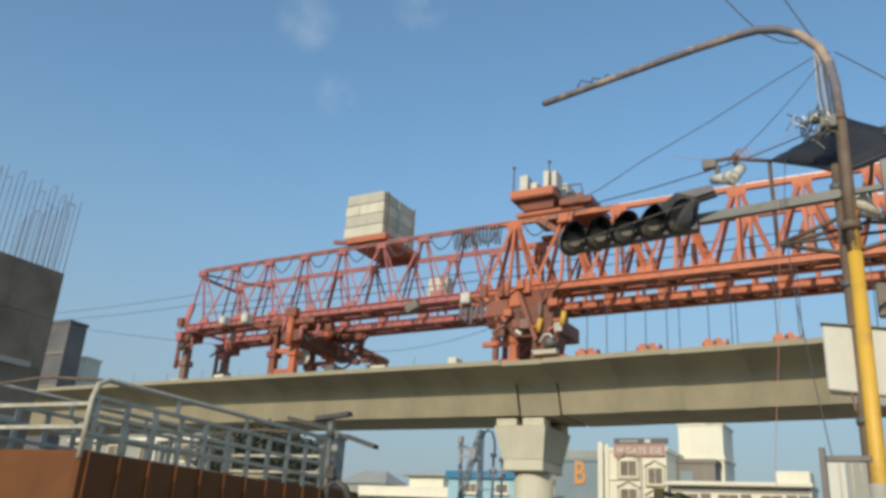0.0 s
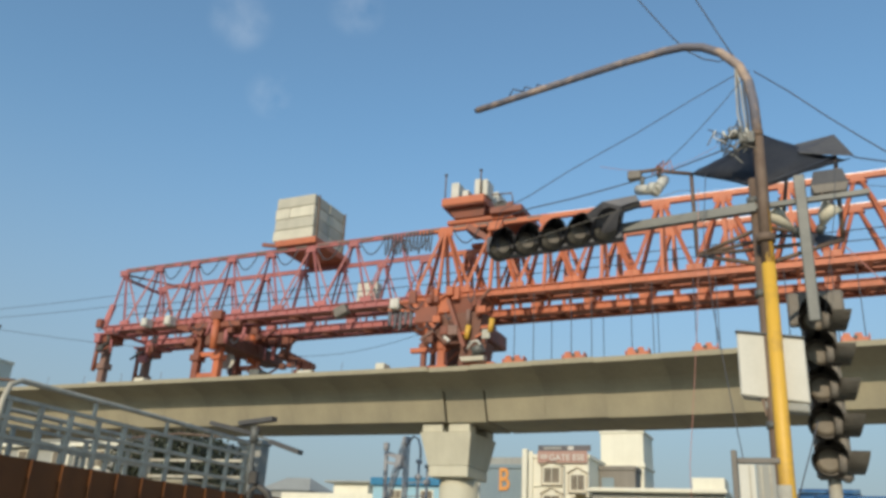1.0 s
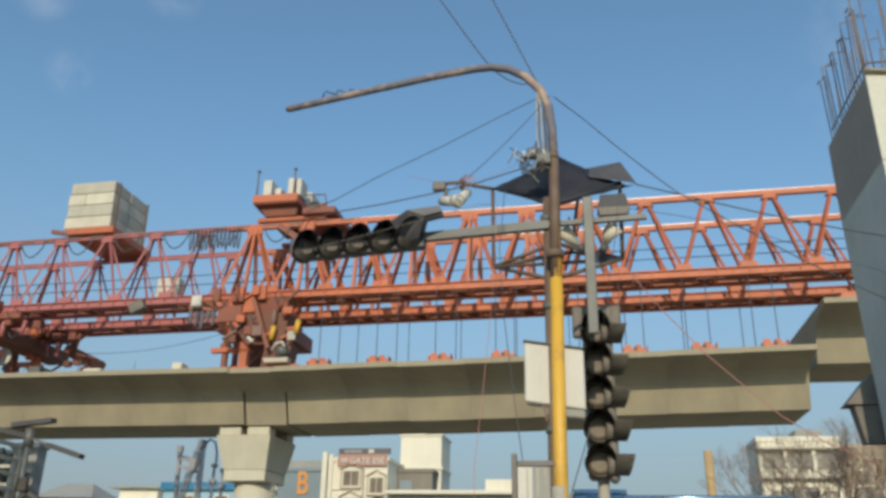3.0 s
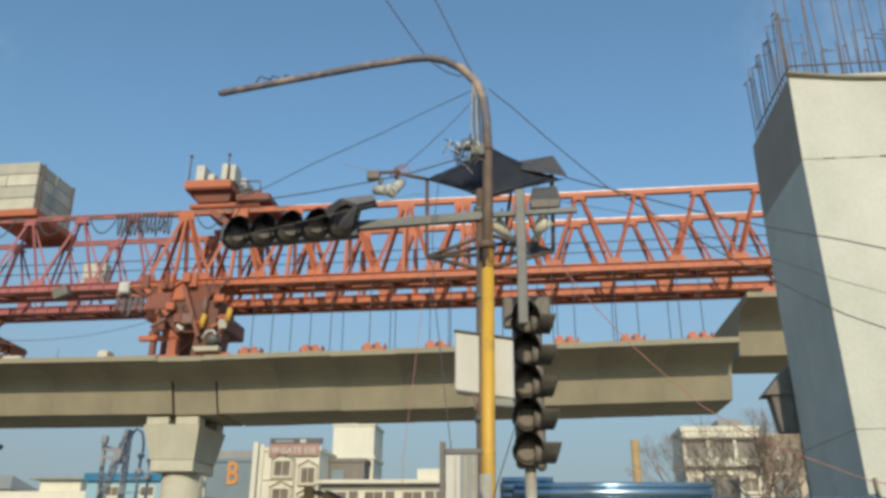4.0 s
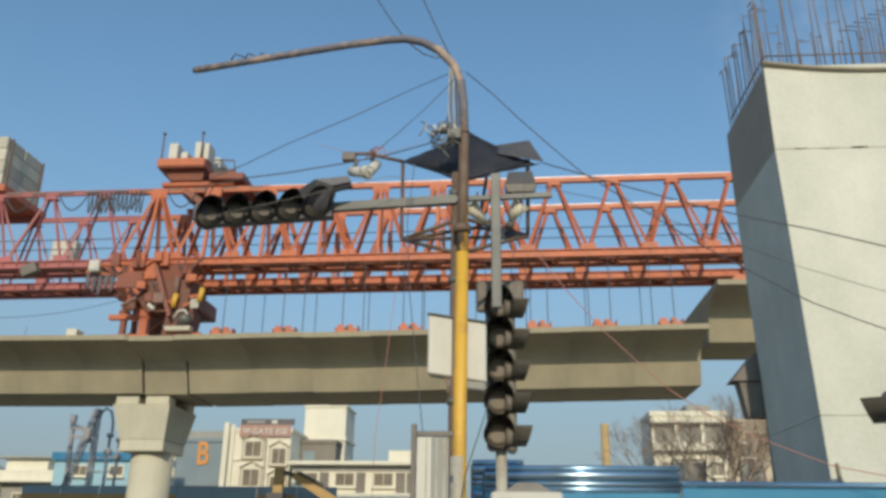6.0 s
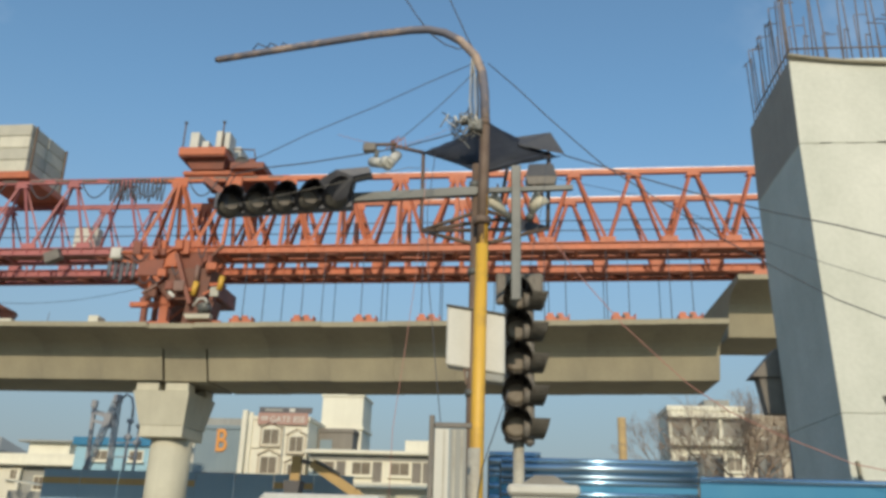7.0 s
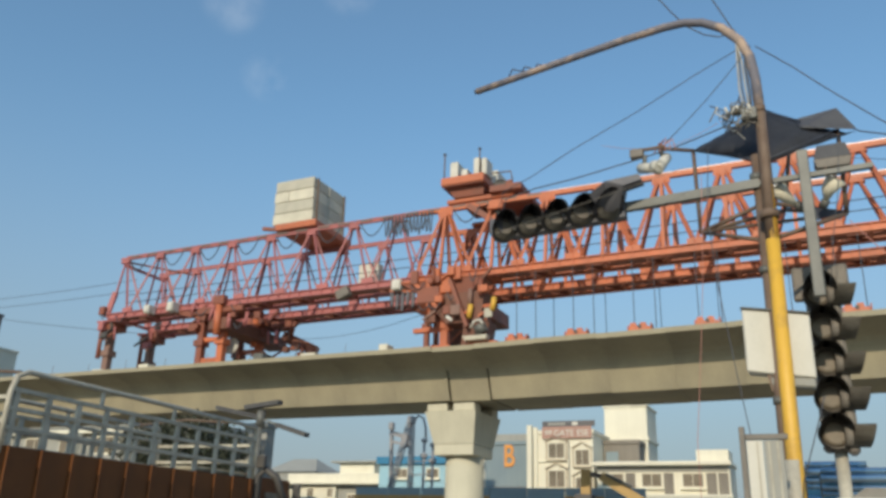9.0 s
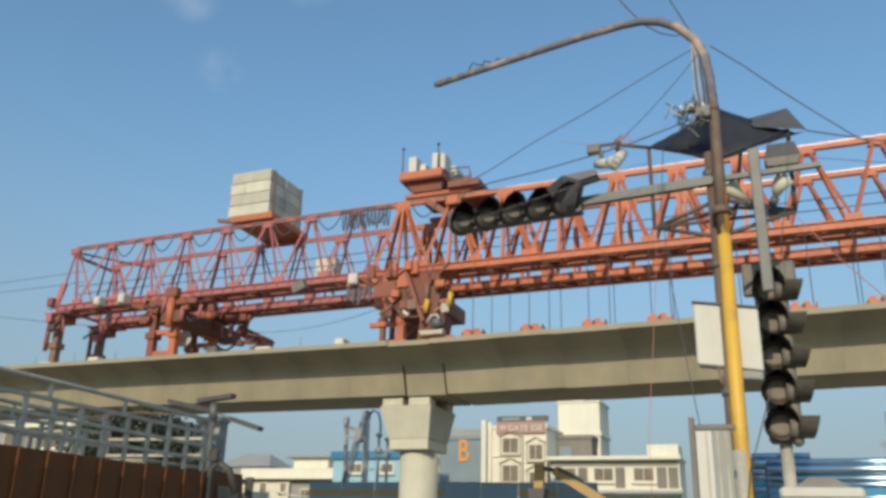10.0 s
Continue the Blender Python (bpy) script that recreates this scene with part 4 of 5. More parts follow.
part("bent_hood", bm, NAVY, over)

# vertical signal post with lamps facing two ways
post = thing("traffic_signal", "grey signal post with columns of dusty hooded unlit lamps", "traffic signal", (0, 0, 0))
part("post", box(B(), 0.035, 7.22, 3.62, 0.130, 7.27, 4.98, 0.008), GREY, post)
part("post_bracket", box(B(), 0.06, 7.27, 3.9, 0.10, 8.3, 3.95), GREY, post)
part("post_foot", tube(B(), [(0.10, 8.3, 0), (0.10, 8.3, 2.55)], 0.056, 14), CAGE, post)
part("backboard", box(B(), -0.14, 8.28, 3.88, 0.36, 8.36, 4.22, 0.02), SIGNAL, post)
part("housing", box(B(), -0.04, 8.22, 2.45, 0.22, 8.42, 4.02, 0.03), SIGNAL, post)
part("side_housing", box(B(), 0.16, 8.16, 2.42, 0.26, 8.36, 3.98, 0.03), SIGNAL, post)
for k in range(5):
    z = 2.60 + 0.325 * k
    lamp_unit(post, Matrix.Translation((0.075 + 0.003 * k, 8.17, z)) @ Matrix.Rotation(radians(4), 4, "Z"), 0.138, 0.30, SIGNAL, 0.42, SIGNAL)
    lamp_unit(post, Matrix.Translation((0.24, 8.16, z - 0.02)) @ Matrix.Rotation(radians(98), 4, "Z"), 0.098, 0.17, HOOD, 0.2)
cab = thing("control_cabinet", "grey street cabinet with a domed lid beside the signal post", "control cabinet", (0.33, 8.0, 0))
part("body", box(B(), -0.30, -0.2, 0, 0.30, 0.2, 1.93, 0.02), WALLG, cab)
part("rim", box(B(), -0.33, -0.23, 1.934, 0.33, 0.23, 2.03, 0.025), WHITE, cab)
part("lid", frustum(B(), (-0.2, -0.15, 0.24, 0.15, 2.034), (-0.08, -0.08, 0.1, 0.08, 2.12)), HOOD, cab)

# loudspeaker horns and floodlight near the canopy
fl = thing("floodlight", "dark square floodlight on the signal arm", "floodlight", (0.33, 7.55, 5.005))
part("housing", frustum(B(), (-0.155, -0.1, 0.155, 0.1, -0.04), (-0.12, -0.08, 0.12, 0.08, 0.10)), FLAP, fl)
part("lens_rim", frustum(B(), (-0.13, -0.1, 0.13, 0.1, -0.125), (-0.155, -0.1, 0.155, 0.1, -0.043)), SIGNAL, fl)
part("bracket", beam(B(), (0, 0, -0.1), (0, -0.15, -0.28), 0.03), RUST, fl)
for x, z, turn in ((-0.10, 4.665, -0.55), (0.26, 4.665, 0.55)):
    h = thing("loudspeaker_horn", "pale conical loudspeaker horn under the canopy", "loudspeaker", (x, 7.5, z), "loudspeaker horns")
    part("bell", tube(B(), [(0.03 - turn * 0.1, 0.05, -0.07), (0.0, 0.0, 0.0), (turn * 0.14, -0.05, 0.085)], 0.022, 18, 0.098), WALLW, h)
    part("driver", tube(B(), [(0.03 - turn * 0.1, 0.05, -0.07), (0.05 - turn * 0.2, 0.09, -0.12)], 0.04, 10), GREY, h)
    part("bracket", beam(B(), (0, 0.02, 0.0), (0, -0.1, 0.19), 0.02), RUST, h)

# security cameras
for p, d in (((-1.26, 7.2, 5.01), (0.13, -0.1, -0.06)), ((-1.13, 7.22, 5.05), (-0.05, -0.12, -0.15))):
    c = thing("security_camera", "white bullet security camera on a rusty bracket", "security camera", p, "security cameras")
    v = Vector(d).normalized()
    part("body", tube(B(), [-v * 0.10, v * 0.09], 0.042, 14), WHITE, c)
    part("shield", tube(B(), [v * 0.06 + Vector((0, 0, 0.012)), v * 0.13 + Vector((0, 0, 0.012))], 0.048, 14), WHITE, c)
    part("mount", tube(B(), [-v * 0.06, (-0.02, 0, 0.12)], 0.018, 8), GREY, c)
    c.scale = (1.2, 1.2, 1.2)
clamp = thing("camera_bracket", "small dark box and pink-tied bracket for the cameras", "bracket", (-1.3, 7.2, 5.18))
part("plate", box(B(), -0.13, -0.03, -0.045, 0.0, 0.05, 0.045, 0.01), SIGNAL, clamp)
part("bar", tube(B(), [(-0.1, 0, 0.03), (0.2, 0, 0.03)], 0.018, 8), RUST, clamp)
for k in range(5):
    part("tie", tube(B(), [(0.14, 0, 0.02), (0.16 + 0.03 * k, 0.0, 0.08 + 0.02 * (k % 3)), (0.10 + 0.05 * k, 0, -0.02)], 0.007, 5), PINK, clamp)

# pale panel and its frame beside the pole
pan = thing("notice_board", "pale ribbed sheet panel in a grey steel frame", "panel", (-0.43, 6.5, 0))
part("sheet", box(B(), -0.12, 0.0, 0.0, -0.005, 0.02, 2.36, 0.004), WHITE, pan, "pale half of the sheet")
part("sheet", box(B(), 0.0, 0.0, 0.0, 0.13, 0.02, 2.36, 0.004), WALLG, pan)
part("frame_post", box(B(), -0.165, -0.02, 0, -0.125, 0.04, 2.46, 0.005), SIGNAL, pan)
part("frame_bar", box(B(), -0.122, -0.015, 2.365, 0.17, 0.03, 2.405, 0.005), SIGNAL, pan)
for x in (-0.05, 0.03, 0.09):
    part("rib", box(B(), x, -0.012, 0.4, x + 0.012, -0.002, 2.35), CAGE, pan)

# side box and signal on the right pier
sidebox = thing("signal_housing", "dark hooded signal box on a post behind the pale pier", "traffic signal", (4.3, 13.5, 0))
part("body", frustum(B(), (-0.30, -0.12, 0.15, 0.12, 3.53), (-0.40, -0.15, 0.15, 0.15, 4.12)), SIGNAL, sidebox)
part("hood", frustum(B(), (-0.52, -0.2, 0.15, 0.2, 4.1), (-0.12, -0.2, 0.15, 0.2, 4.55)), SIGNAL, sidebox)
part("post", tube(B(), [(0.05, 0, 0), (0.05, 0, 3.54)], 0.05, 10), GREY, sidebox)
sig2 = thing("traffic_signal", "dusty signal head with a hooded lamp before the pale pier", "traffic signal", (0, 0, 0))
part("housing", box(B(), 4.265, 9.04, 2.43, 4.52, 9.30, 3.20, 0.03), HOOD, sig2)
part("door", box(B(), 4.30, 9.025, 2.47, 4.49, 9.037, 2.80, 0.004), HOOD, sig2)
part("post", tube(B(), [(4.40, 9.17, 0), (4.40, 9.17, 2.44)], 0.05, 12), GREY, sig2)
lamp_unit(sig2, Matrix.Translation((4.27, 9.17, 2.995)) @ Matrix.Rotation(radians(-120), 4, "Z"), 0.135, 0.26, HOOD, 0.18, HOOD)

# ---- blue sheet barricades ----
def barricade(label, x0, x1, y, top, ribs, turn=0.0):
    b = thing("barricade", label, "barricade", (0, y, 0), "blue barricades")
    part("sheet", box(B(), x0, 0, 0.05, x1, 0.03, top - 0.06), BLUE, b)
    part("top_tube", tube(B(), [(x0, -0.005, top - 0.035), (x1, -0.005, top - 0.035)], 0.035, 20), BLUE_GLOSS, b)
    for k in range(ribs):
        z = top - 0.26 - 0.13 * k
        part("rib", tube(B(), [(x0, 0.022, z), (x1, 0.022, z)], 0.042, 20), BLUE_GLOSS if top > 2.4 else BLUE, b)
    if top > 2.4:
        # beads added to make the glare along the top
        for z, r in ((top - 0.11, 0.05), (top - 0.20, 0.03)):
            part("glint_bead", tube(B(), [(x0, -0.01, z), (x1, -0.01, z)], r, 24), BLUE_CAP, b)
    n = max(2, int((x1 - x0) / 2.0))
    for i in range(n + 1):
        part("post", box(B(), x0 + (x1 - x0) * i / n - 0.02, 0.031, 0, x0 + (x1 - x0) * i / n + 0.02, 0.07, top - 0.05), GREY, b)
    b.rotation_euler = (0, 0, turn)
    return b


barricade("tall glossy blue ribbed sheet metal barricade", -0.10, 2.05, 9.5, 2.42, 6, -0.018)
barricade("blue ribbed sheet metal barricade before the pier", 2.06, 9.0, 9.42, 2.25, 6)
barricade("blue sheet barricade behind the signal post", -0.25, 0.35, 9.9, 2.52, 5)

# ---- cables ----
def cable(label, pts, r=0.011, m=CABLE):
    return solid("cable", tube(B(), pts, r * 0.46, 6), m, label, "cable", "overhead cables")


DARK = "dark overhead cable slung from the light pole"
cable(DARK, [(-0.36, 7.20, 6.11), (-0.77, 7.20, 5.92), (-1.33, 7.20, 5.64), (-2.00, 7.20, 5.34), (-2.44, 7.20, 5.11), (-2.74, 7.20, 4.99), (-2.84, 7.24, 4.72)], 0.010)
cable(DARK, sag((-0.24, 7.17, 6.11), (-1.12, 7.2, 5.22), 0.04), 0.009)
cable(DARK, [(-0.40, 7.2, 5.36), (-0.63, 7.20, 5.29), (-1.02, 7.20, 5.18), (-1.41, 7.20, 5.11), (-1.97, 7.20, 5.02), (-2.42, 7.20, 4.97), (-2.70, 7.20, 4.91), (-2.80, 7.24, 4.74)], 0.014)
cable(DARK, [(-1.95, 7.2, 8.48), (-1.37, 7.2, 7.42), (-1.14, 7.2, 7.02), (-0.95, 7.2, 6.70), (-0.81, 7.2, 6.49), (-0.65, 7.2, 6.35), (-0.51, 7.2, 6.29), (-0.40, 7.2, 6.31), (-0.33, 7.2, 6.23)], 0.014)
cable(DARK, [(-1.26, 7.2, 8.48), (-0.79, 7.2, 7.33), (-0.62, 7.2, 6.92), (-0.40, 7.2, 6.38), (-0.31, 7.2, 6.20)], 0.014)
cable(DARK, [(-0.20, 7.20, 6.11), (0.09, 7.20, 5.82), (0.37, 7.20, 5.51), (0.65, 7.20, 5.22), (0.91, 7.20, 4.96), (1.43, 7.20, 4.58), (1.93, 7.20, 4.22), (2.42, 7.20, 3.91), (2.89, 7.20, 3.63), (3.26, 7.20, 3.47), (3.63, 7.20, 3.32), (6.0, 7.2, 2.5), (11.0, 7.2, 1.5)], 0.012)
cable(DARK, [(0.55, 7.85, 5.42), (0.56, 7.20, 5.06), (0.97, 7.20, 4.92), (1.44, 7.20, 4.76), (1.96, 7.20, 4.59), (2.47, 7.20, 4.45), (2.98, 7.20, 4.33), (3.76, 7.20, 4.11), (6.5, 7.2, 3.5), (11.0, 7.2, 2.9)], 0.014)
cable(DARK, [(0.36, 7.75, 5.1), (1.3, 7.2, 4.62), (2.85, 7.20, 3.96), (3.40, 7.20, 3.77), (3.69, 7.20, 3.68), (6.5, 7.2, 3.1), (11, 7.2, 2.5)], 0.006)
cable("thin sunlit pinkish cord sagging from the canopy frame past the pier", [(0.38, 7.20, 4.25), (0.69, 7.20, 3.81), (1.04, 7.20, 3.38), (1.32, 7.20, 3.10), (1.58, 7.20, 2.85), (1.90, 7.20, 2.63), (2.27, 7.20, 2.45), (2.85, 7.20, 2.22), (3.43, 7.20, 2.11), (5.0, 7.2, 2.0), (8.0, 7.2, 2.1)], 0.009, PINK)
cable("thin tan cord slung across the overhead signal lamps", [(-2.72, 6.93, 4.43), (-2.0, 6.93, 4.585), (-1.35, 6.93, 4.73), (-0.94, 7.0, 4.86), (-0.84, 7.1, 4.9)], 0.006, HOOD)
cable("thin faded pink cord strung between the cameras", sag((-1.7, 7.2, 5.33), (-1.05, 7.2, 5.2), 0.03), 0.005, PINK)
cable("thin faded pink cord strung between the cameras", sag((-1.05, 7.2, 5.2), (-0.2, 7.2, 5.6), 0.05), 0.004, PINK)
cable("loose dark cable hanging from the canopy frame", [(-0.70, 7.14, 5.07), (-0.74, 7.0, 4.4), (-0.70, 7.0, 3.7), (-0.60, 6.9, 2.9), (-0.50, 6.7, 2.2), (-0.42, 6.45, 1.6), (-0.42, 6.3, 0)], 0.009)
cable("faded pink rope hanging from the canopy frame", [(-0.77, 7.1, 4.9), (-0.82, 7.0, 3.8), (-0.90, 7.0, 3.0), (-0.95, 6.9, 2.4), (-0.95, 6.8, 0.0)], 0.006, PINK)
cable("loose dark cable tied along the pole", [(0.02, 7.0, 2.75), (-0.08, 7.0, 2.45), (-0.2, 7.02, 2.1), (-0.265, 7.12, 1.7), (-0.27, 7.13, 0.0)], 0.011)
cable("loose dark cable hanging from the canopy frame", [(0.38, 7.1, 5.0), (0.34, 7.15, 4.6), (0.24, 7.2, 4.1), (0.17, 7.3, 3.7)], 0.007)
for p, q in (([(-58.52, 42.00, 19.03), (-41.69, 39.60, 17.74)]), ([(-58.31, 42.00, 18.31), (-41.53, 39.60, 16.96)]), ([(-58.03, 42.00, 17.36), (-39.40, 39.20, 13.65)])):
    away = Vector(p) + (Vector(p) - Vector(q)) * 1.6
    cable("thin overhead line running along the viaduct", sag(away, q, 0.5), 0.04)
cable("thin overhead line running along the viaduct", sag((-18.5, 40.4, 14.2), (-30.3, 40.4, 13.0), 0.7), 0.03)

# ---- cage truck ----
truck = thing("cage_truck", "rust-red goods truck with a pale steel cage over its open bed", "truck", (-9.37, 7.12, 0))
truck.rotation_euler = (0, 0, math.atan2(0.33, 5.55))
TL, TW, TZ, CZ = 5.6, 2.3, 2.55, 3.5
part("side_wall", box(B(), -0.06, 0, 0.95, 0, TL, TZ, 0.01), BROWN, truck)
part("side_wall", box(B(), -TW, 0, 0.95, -TW + 0.06, TL, TZ, 0.01), BROWN, truck)
part("tail_wall", box(B(), -TW + 0.06, 0, 0.95, -0.062, 0.06, TZ, 0.01), BROWN, truck)
part("head_wall", box(B(), -TW + 0.06, TL - 0.06, 0.95, -0.062, TL, TZ + 0.1, 0.01), BROWN, truck)
part("bed", box(B(), -TW, 0, 0.85, 0, TL, 0.948), BROWN, truck)
for i in range(11):
    y = 0.12 + i * (TL - 0.24) / 10
    part("stake", box(B(), 0.002, y - 0.02, 0.9, 0.035, y + 0.02, TZ, 0.006), BROWN, truck)
    for x in (-0.03, -TW + 0.03):
        part("cage_post", box(B(), x - 0.025, y - 0.042, TZ, x + 0.025, y + 0.042, CZ - 0.22, 0.006), CAGE, truck)
for x in (-0.03, -TW + 0.03):
    for z in (TZ + 0.22, TZ + 0.46, TZ + 0.70):
        part("cage_rail", box(B(), x - 0.03, 0.02, z - 0.028, x + 0.03, TL, z + 0.028, 0.006), CAGE, truck)
    pts = [(x, 0.0, TZ - 0.1), (x, 0.02, CZ - 0.28), (x, 0.08, CZ - 0.08), (x, 0.24, CZ), (x, TL * 0.5, CZ), (x, TL - 0.05, CZ - 0.02), (x, TL, CZ - 0.25), (x, TL, TZ)]
    part("top_rail", tube(B(), pts, 0.038, 10), CAGE, truck)
    for y in (1.6, 3.2, 4.4):
        part("stanchion", box(B(), x - 0.02, y - 0.025, CZ - 0.24, x + 0.02, y + 0.025, CZ - 0.02), CAGE, truck)
for y in (0.12, 4.95):
    part("roof_bar", tube(B(), [(-0.03, y, CZ - 0.02), (-TW / 2, y, CZ + 0.06), (-TW + 0.03, y, CZ - 0.02)], 0.022, 8), RUST, truck)
for z in (TZ + 0.3, TZ + 0.6):
    part("tail_rail", box(B(), -TW + 0.06, 0.0, z - 0.025, -0.06, 0.05, z + 0.025), CAGE, truck)
    part("head_rail", box(B(), -TW + 0.06, TL - 0.05, z - 0.025, -0.06, TL, z + 0.025), CAGE, truck)
part("cab", frustum(B(), (-TW + 0.05, TL + 0.15, -0.05, TL + 1.75, 0.7), (-TW + 0.15, TL + 0.2, -0.15, TL + 1.5, 2.62)), BROWN, truck)
part("cab_window", frustum(B(), (-0.09, TL + 0.6, -0.045, TL + 1.4, 1.75), (-0.15, TL + 0.6, -0.10, TL + 1.3, 2.35)), GLASS, truck)
part("mirror", box(B(), 0.1, TL + 1.2, 2.1, 0.28, TL + 1.26, 2.55, 0.02), BLACK, truck)
part("intake_pipe", tube(B(), [(0.02, TL + 0.12, 1.2), (0.02, TL + 0.12, 2.6), (0.1, TL + 0.2, 2.75), (0.3, TL + 0.3, 2.6), (0.42, TL + 0.4, 2.2)], 0.07, 10), BLACK, truck)
part("lamp", box(B(), -0.02, TL + 0.05, 2.75, 0.16, TL + 0.15, 2.98, 0.02), BLACK, truck)
part("bed_cover", box(B(), -TW + 0.08, TL - 1.6, TZ + 0.02, -0.1, TL - 0.1, TZ + 0.10, 0.02), CLOTH, truck)
for y in (0.9, 4.2, TL + 1.0):
    for x in (-0.22, -TW + 0.22):
        w = part("wheel", tube(B(), [(x - 0.13, y, 0.48), (x + 0.13, y, 0.48)], 0.48, 24), BLACK, truck)
        part("rim", tube(B(), [(x - 0.135, y, 0.48), (x + 0.135, y, 0.48)], 0.24, 16), GREY, w)
part("chassis", box(B(), -TW + 0.6, -0.1, 0.55, -0.6, TL + 1.6, 0.848), BLACK, truck)

# ---- far side of the road ----
def window(parent, x, z, w, h, y=-0.01, arch=False):
    wd = part("window", box(B(), x, y - 0.07, z, x + w, y - 0.003, z + h, 0.01), WALLW, parent)
    part("pane", box(B(), x + 0.12, y - 0.10, z + 0.12, x + w - 0.12, y - 0.071, z + h - 0.12), GLASS, wd)
    part("sill", box(B(), x - 0.12, y - 0.28, z - 0.14, x + w + 0.12, y - 0.003, z - 0.003, 0.02), TRIM if arch else WALLW, wd)
    part("mullion", box(B(), x + w / 2 - 0.02, y - 0.13, z + 0.12, x + w / 2 + 0.02, y - 0.101, z + h - 0.12), WALLW, wd)
    if arch:
        for p, q in (((-0.22, 0.05), (w / 2, 0.52)), ((w / 2, 0.52), (w + 0.22, 0.05))):
            part("pediment_edge", beam(B(), (x + p[0], y - 0.14, z + h + p[1]), (x + q[0], y - 0.14, z + h + q[1]), 0.2, 0.085), TRIM, wd)
        part("pediment_arch", tube(B(), [(x + w / 2, y - 0.003, z + h + 0.03), (x + w / 2, y - 0.09, z + h + 0.03)], 0.34, 18), WALLW, wd)
        for dx in (-0.16, w + 0.04):
            part("jamb", box(B(), x + dx, y - 0.12, z, x + dx + 0.12, y - 0.003, z + h, 0.01), TRIM, wd)
    return wd


def house(label, x0, x1, y, depth, top, material, parapet=0.35, name="building"):
    h = thing(name, label, "building", (x0, y, 0))
    w = x1 - x0
    part("wall", box(B(), 0, 0, 0, w, depth, top - parapet, 0.02), material, h)
    part("parapet", box(B(), -0.12, -0.12, top - parapet + 0.003, w + 0.12, depth + 0.12, top, 0.03), material, h)
    return h


villa = house("cream four-storey building with pedimented windows and a maroon sign board", -23.4, -18.15, 70, 9, 10.95, WALLW)
for z, h in ((8.45, 1.47), (6.04, 1.57), (3.6, 1.5)):
    window(villa, 1.23, z, 1.6, h, arch=True)
    window(villa, 3.62, z - 0.58, 1.38, h, arch=True)
part("pilaster", box(B(), 0.0, -0.25, 0, 0.35, -0.003, 11.2, 0.02), WALLW, villa)
part("cornice", box(B(), -0.05, -0.15, 8.22, 3.0, -0.003, 8.30, 0.02), WALLW, villa)
part("downpipe", tube(B(), [(3.15, -0.1, 0), (3.15, -0.1, 10.0)], 0.06, 8), WALLG, villa)
part("cornice", box(B(), -0.05, -0.2, 5.62, 5.2, -0.003, 5.72, 0.02), WALLW, villa)
solid("white_column", box(B(), -23.9, 69.4, 0, -23.46, 69.9, 11.35, 0.03), WALLW, "tall narrow white plaster column beside the villa", "column")
sb = thing("sign_board", "maroon coaching sign board with white letters on the roof edge", "sign board", (-22.6, 69.75, 10.2))
part("board", box(B(), 0.0, 0, 0, 4.4, 0.12, 1.0, 0.01), SIGN_RED, sb)
letters("lettering", "GATE ESE", 0.74, (1.05, -0.02, 0.2), WHITE, sb, 0.02)
part("small_bar", box(B(), 0.25, -0.03, 0.55, 0.9, -0.003, 0.68), WHITE, sb)
part("small_bar", box(B(), 0.25, -0.03, 0.36, 0.9, -0.003, 0.46), WHITE, sb)
tb = thing("sign_board", "dark narrow sign board with unreadable pale writing on the roof", "sign board", (-22.7, 70.2, 11.25))
part("board", box(B(), 0.0, 0, 0, 4.7, 0.1, 0.5, 0.01), DARKB, tb)
part("bar", box(B(), 0.5, -0.03, 0.14, 2.1, -0.003, 0.36), WALLG, tb)
part("bar", box(B(), 2.7, -0.03, 0.10, 3.2, -0.003, 0.40), WHITE, tb)
for x in (0.4, 4.2):
    part("leg", box(B(), x, 0.02, -0.3, x + 0.08, 0.1, -0.003), DARKB, tb)

# the wall's dark colour stands in for shade under the roof
wing = house("upper storey coloured dark as recess shade beside the cream building", -18.1, -14.95, 73.5, 2.3, 10.4, RECESS)
part("door", box(B(), 0.2, -0.06, 7.7, 1.3, -0.003, 9.4, 0.01), WALLT, wing)
tower = house("square cream stair tower with a water tank room", -18.55, -14.65, 76, 4.5, 13.9, WALLW, 0.25)
part("band", box(B(), -0.15, -0.15, 10.6, 4.05, 4.6, 10.9, 0.02), WALLW, tower)
part("arch_panel", tube(B(), [(2.0, -0.003, 9.9), (2.0, -0.1, 9.9)], 0.8, 20), WALLG, tower)
long_b = house("long low cream building with a flat roof slab, doors and windows", -17.6, -7.1, 69.0, 4.4, 7.95, WALLW, 0.3)
long_b.scale = (1.0, 1.0, 1.022)
part("roof_slab", box(B(), -0.3, -0.7, 7.6, 10.7, -0.003, 7.85, 0.02), WALLW, long_b)
# flat grey strip in place of the slab's shadow
part("shade_band", box(B(), 0.0, -0.05, 7.14, 10.4, -0.003, 7.5, 0.01), WALLG, long_b, "grey strip painted as shade under the slab")
part("floor_slab", box(B(), -0.3, -0.9, 4.95, 10.7, -0.003, 5.4, 0.02), WALLW, long_b)
for x, w in ((0.32, 1.95), (3.6, 1.73), (6.81, 1.75)):
    window(long_b, x, 5.92, w, 1.18)
    window(long_b, x, 3.0, w, 1.35)
for x in (2.38, 5.43, 8.72, 9.62):
    d = part("door", box(B(), x, -0.10, 5.41, x + 0.76, -0.071, 7.04, 0.01), RECESS, long_b)
    part("door_frame", box(B(), x - 0.09, -0.07, 5.405, x + 0.85, -0.003, 7.12, 0.01), WALLW, d)
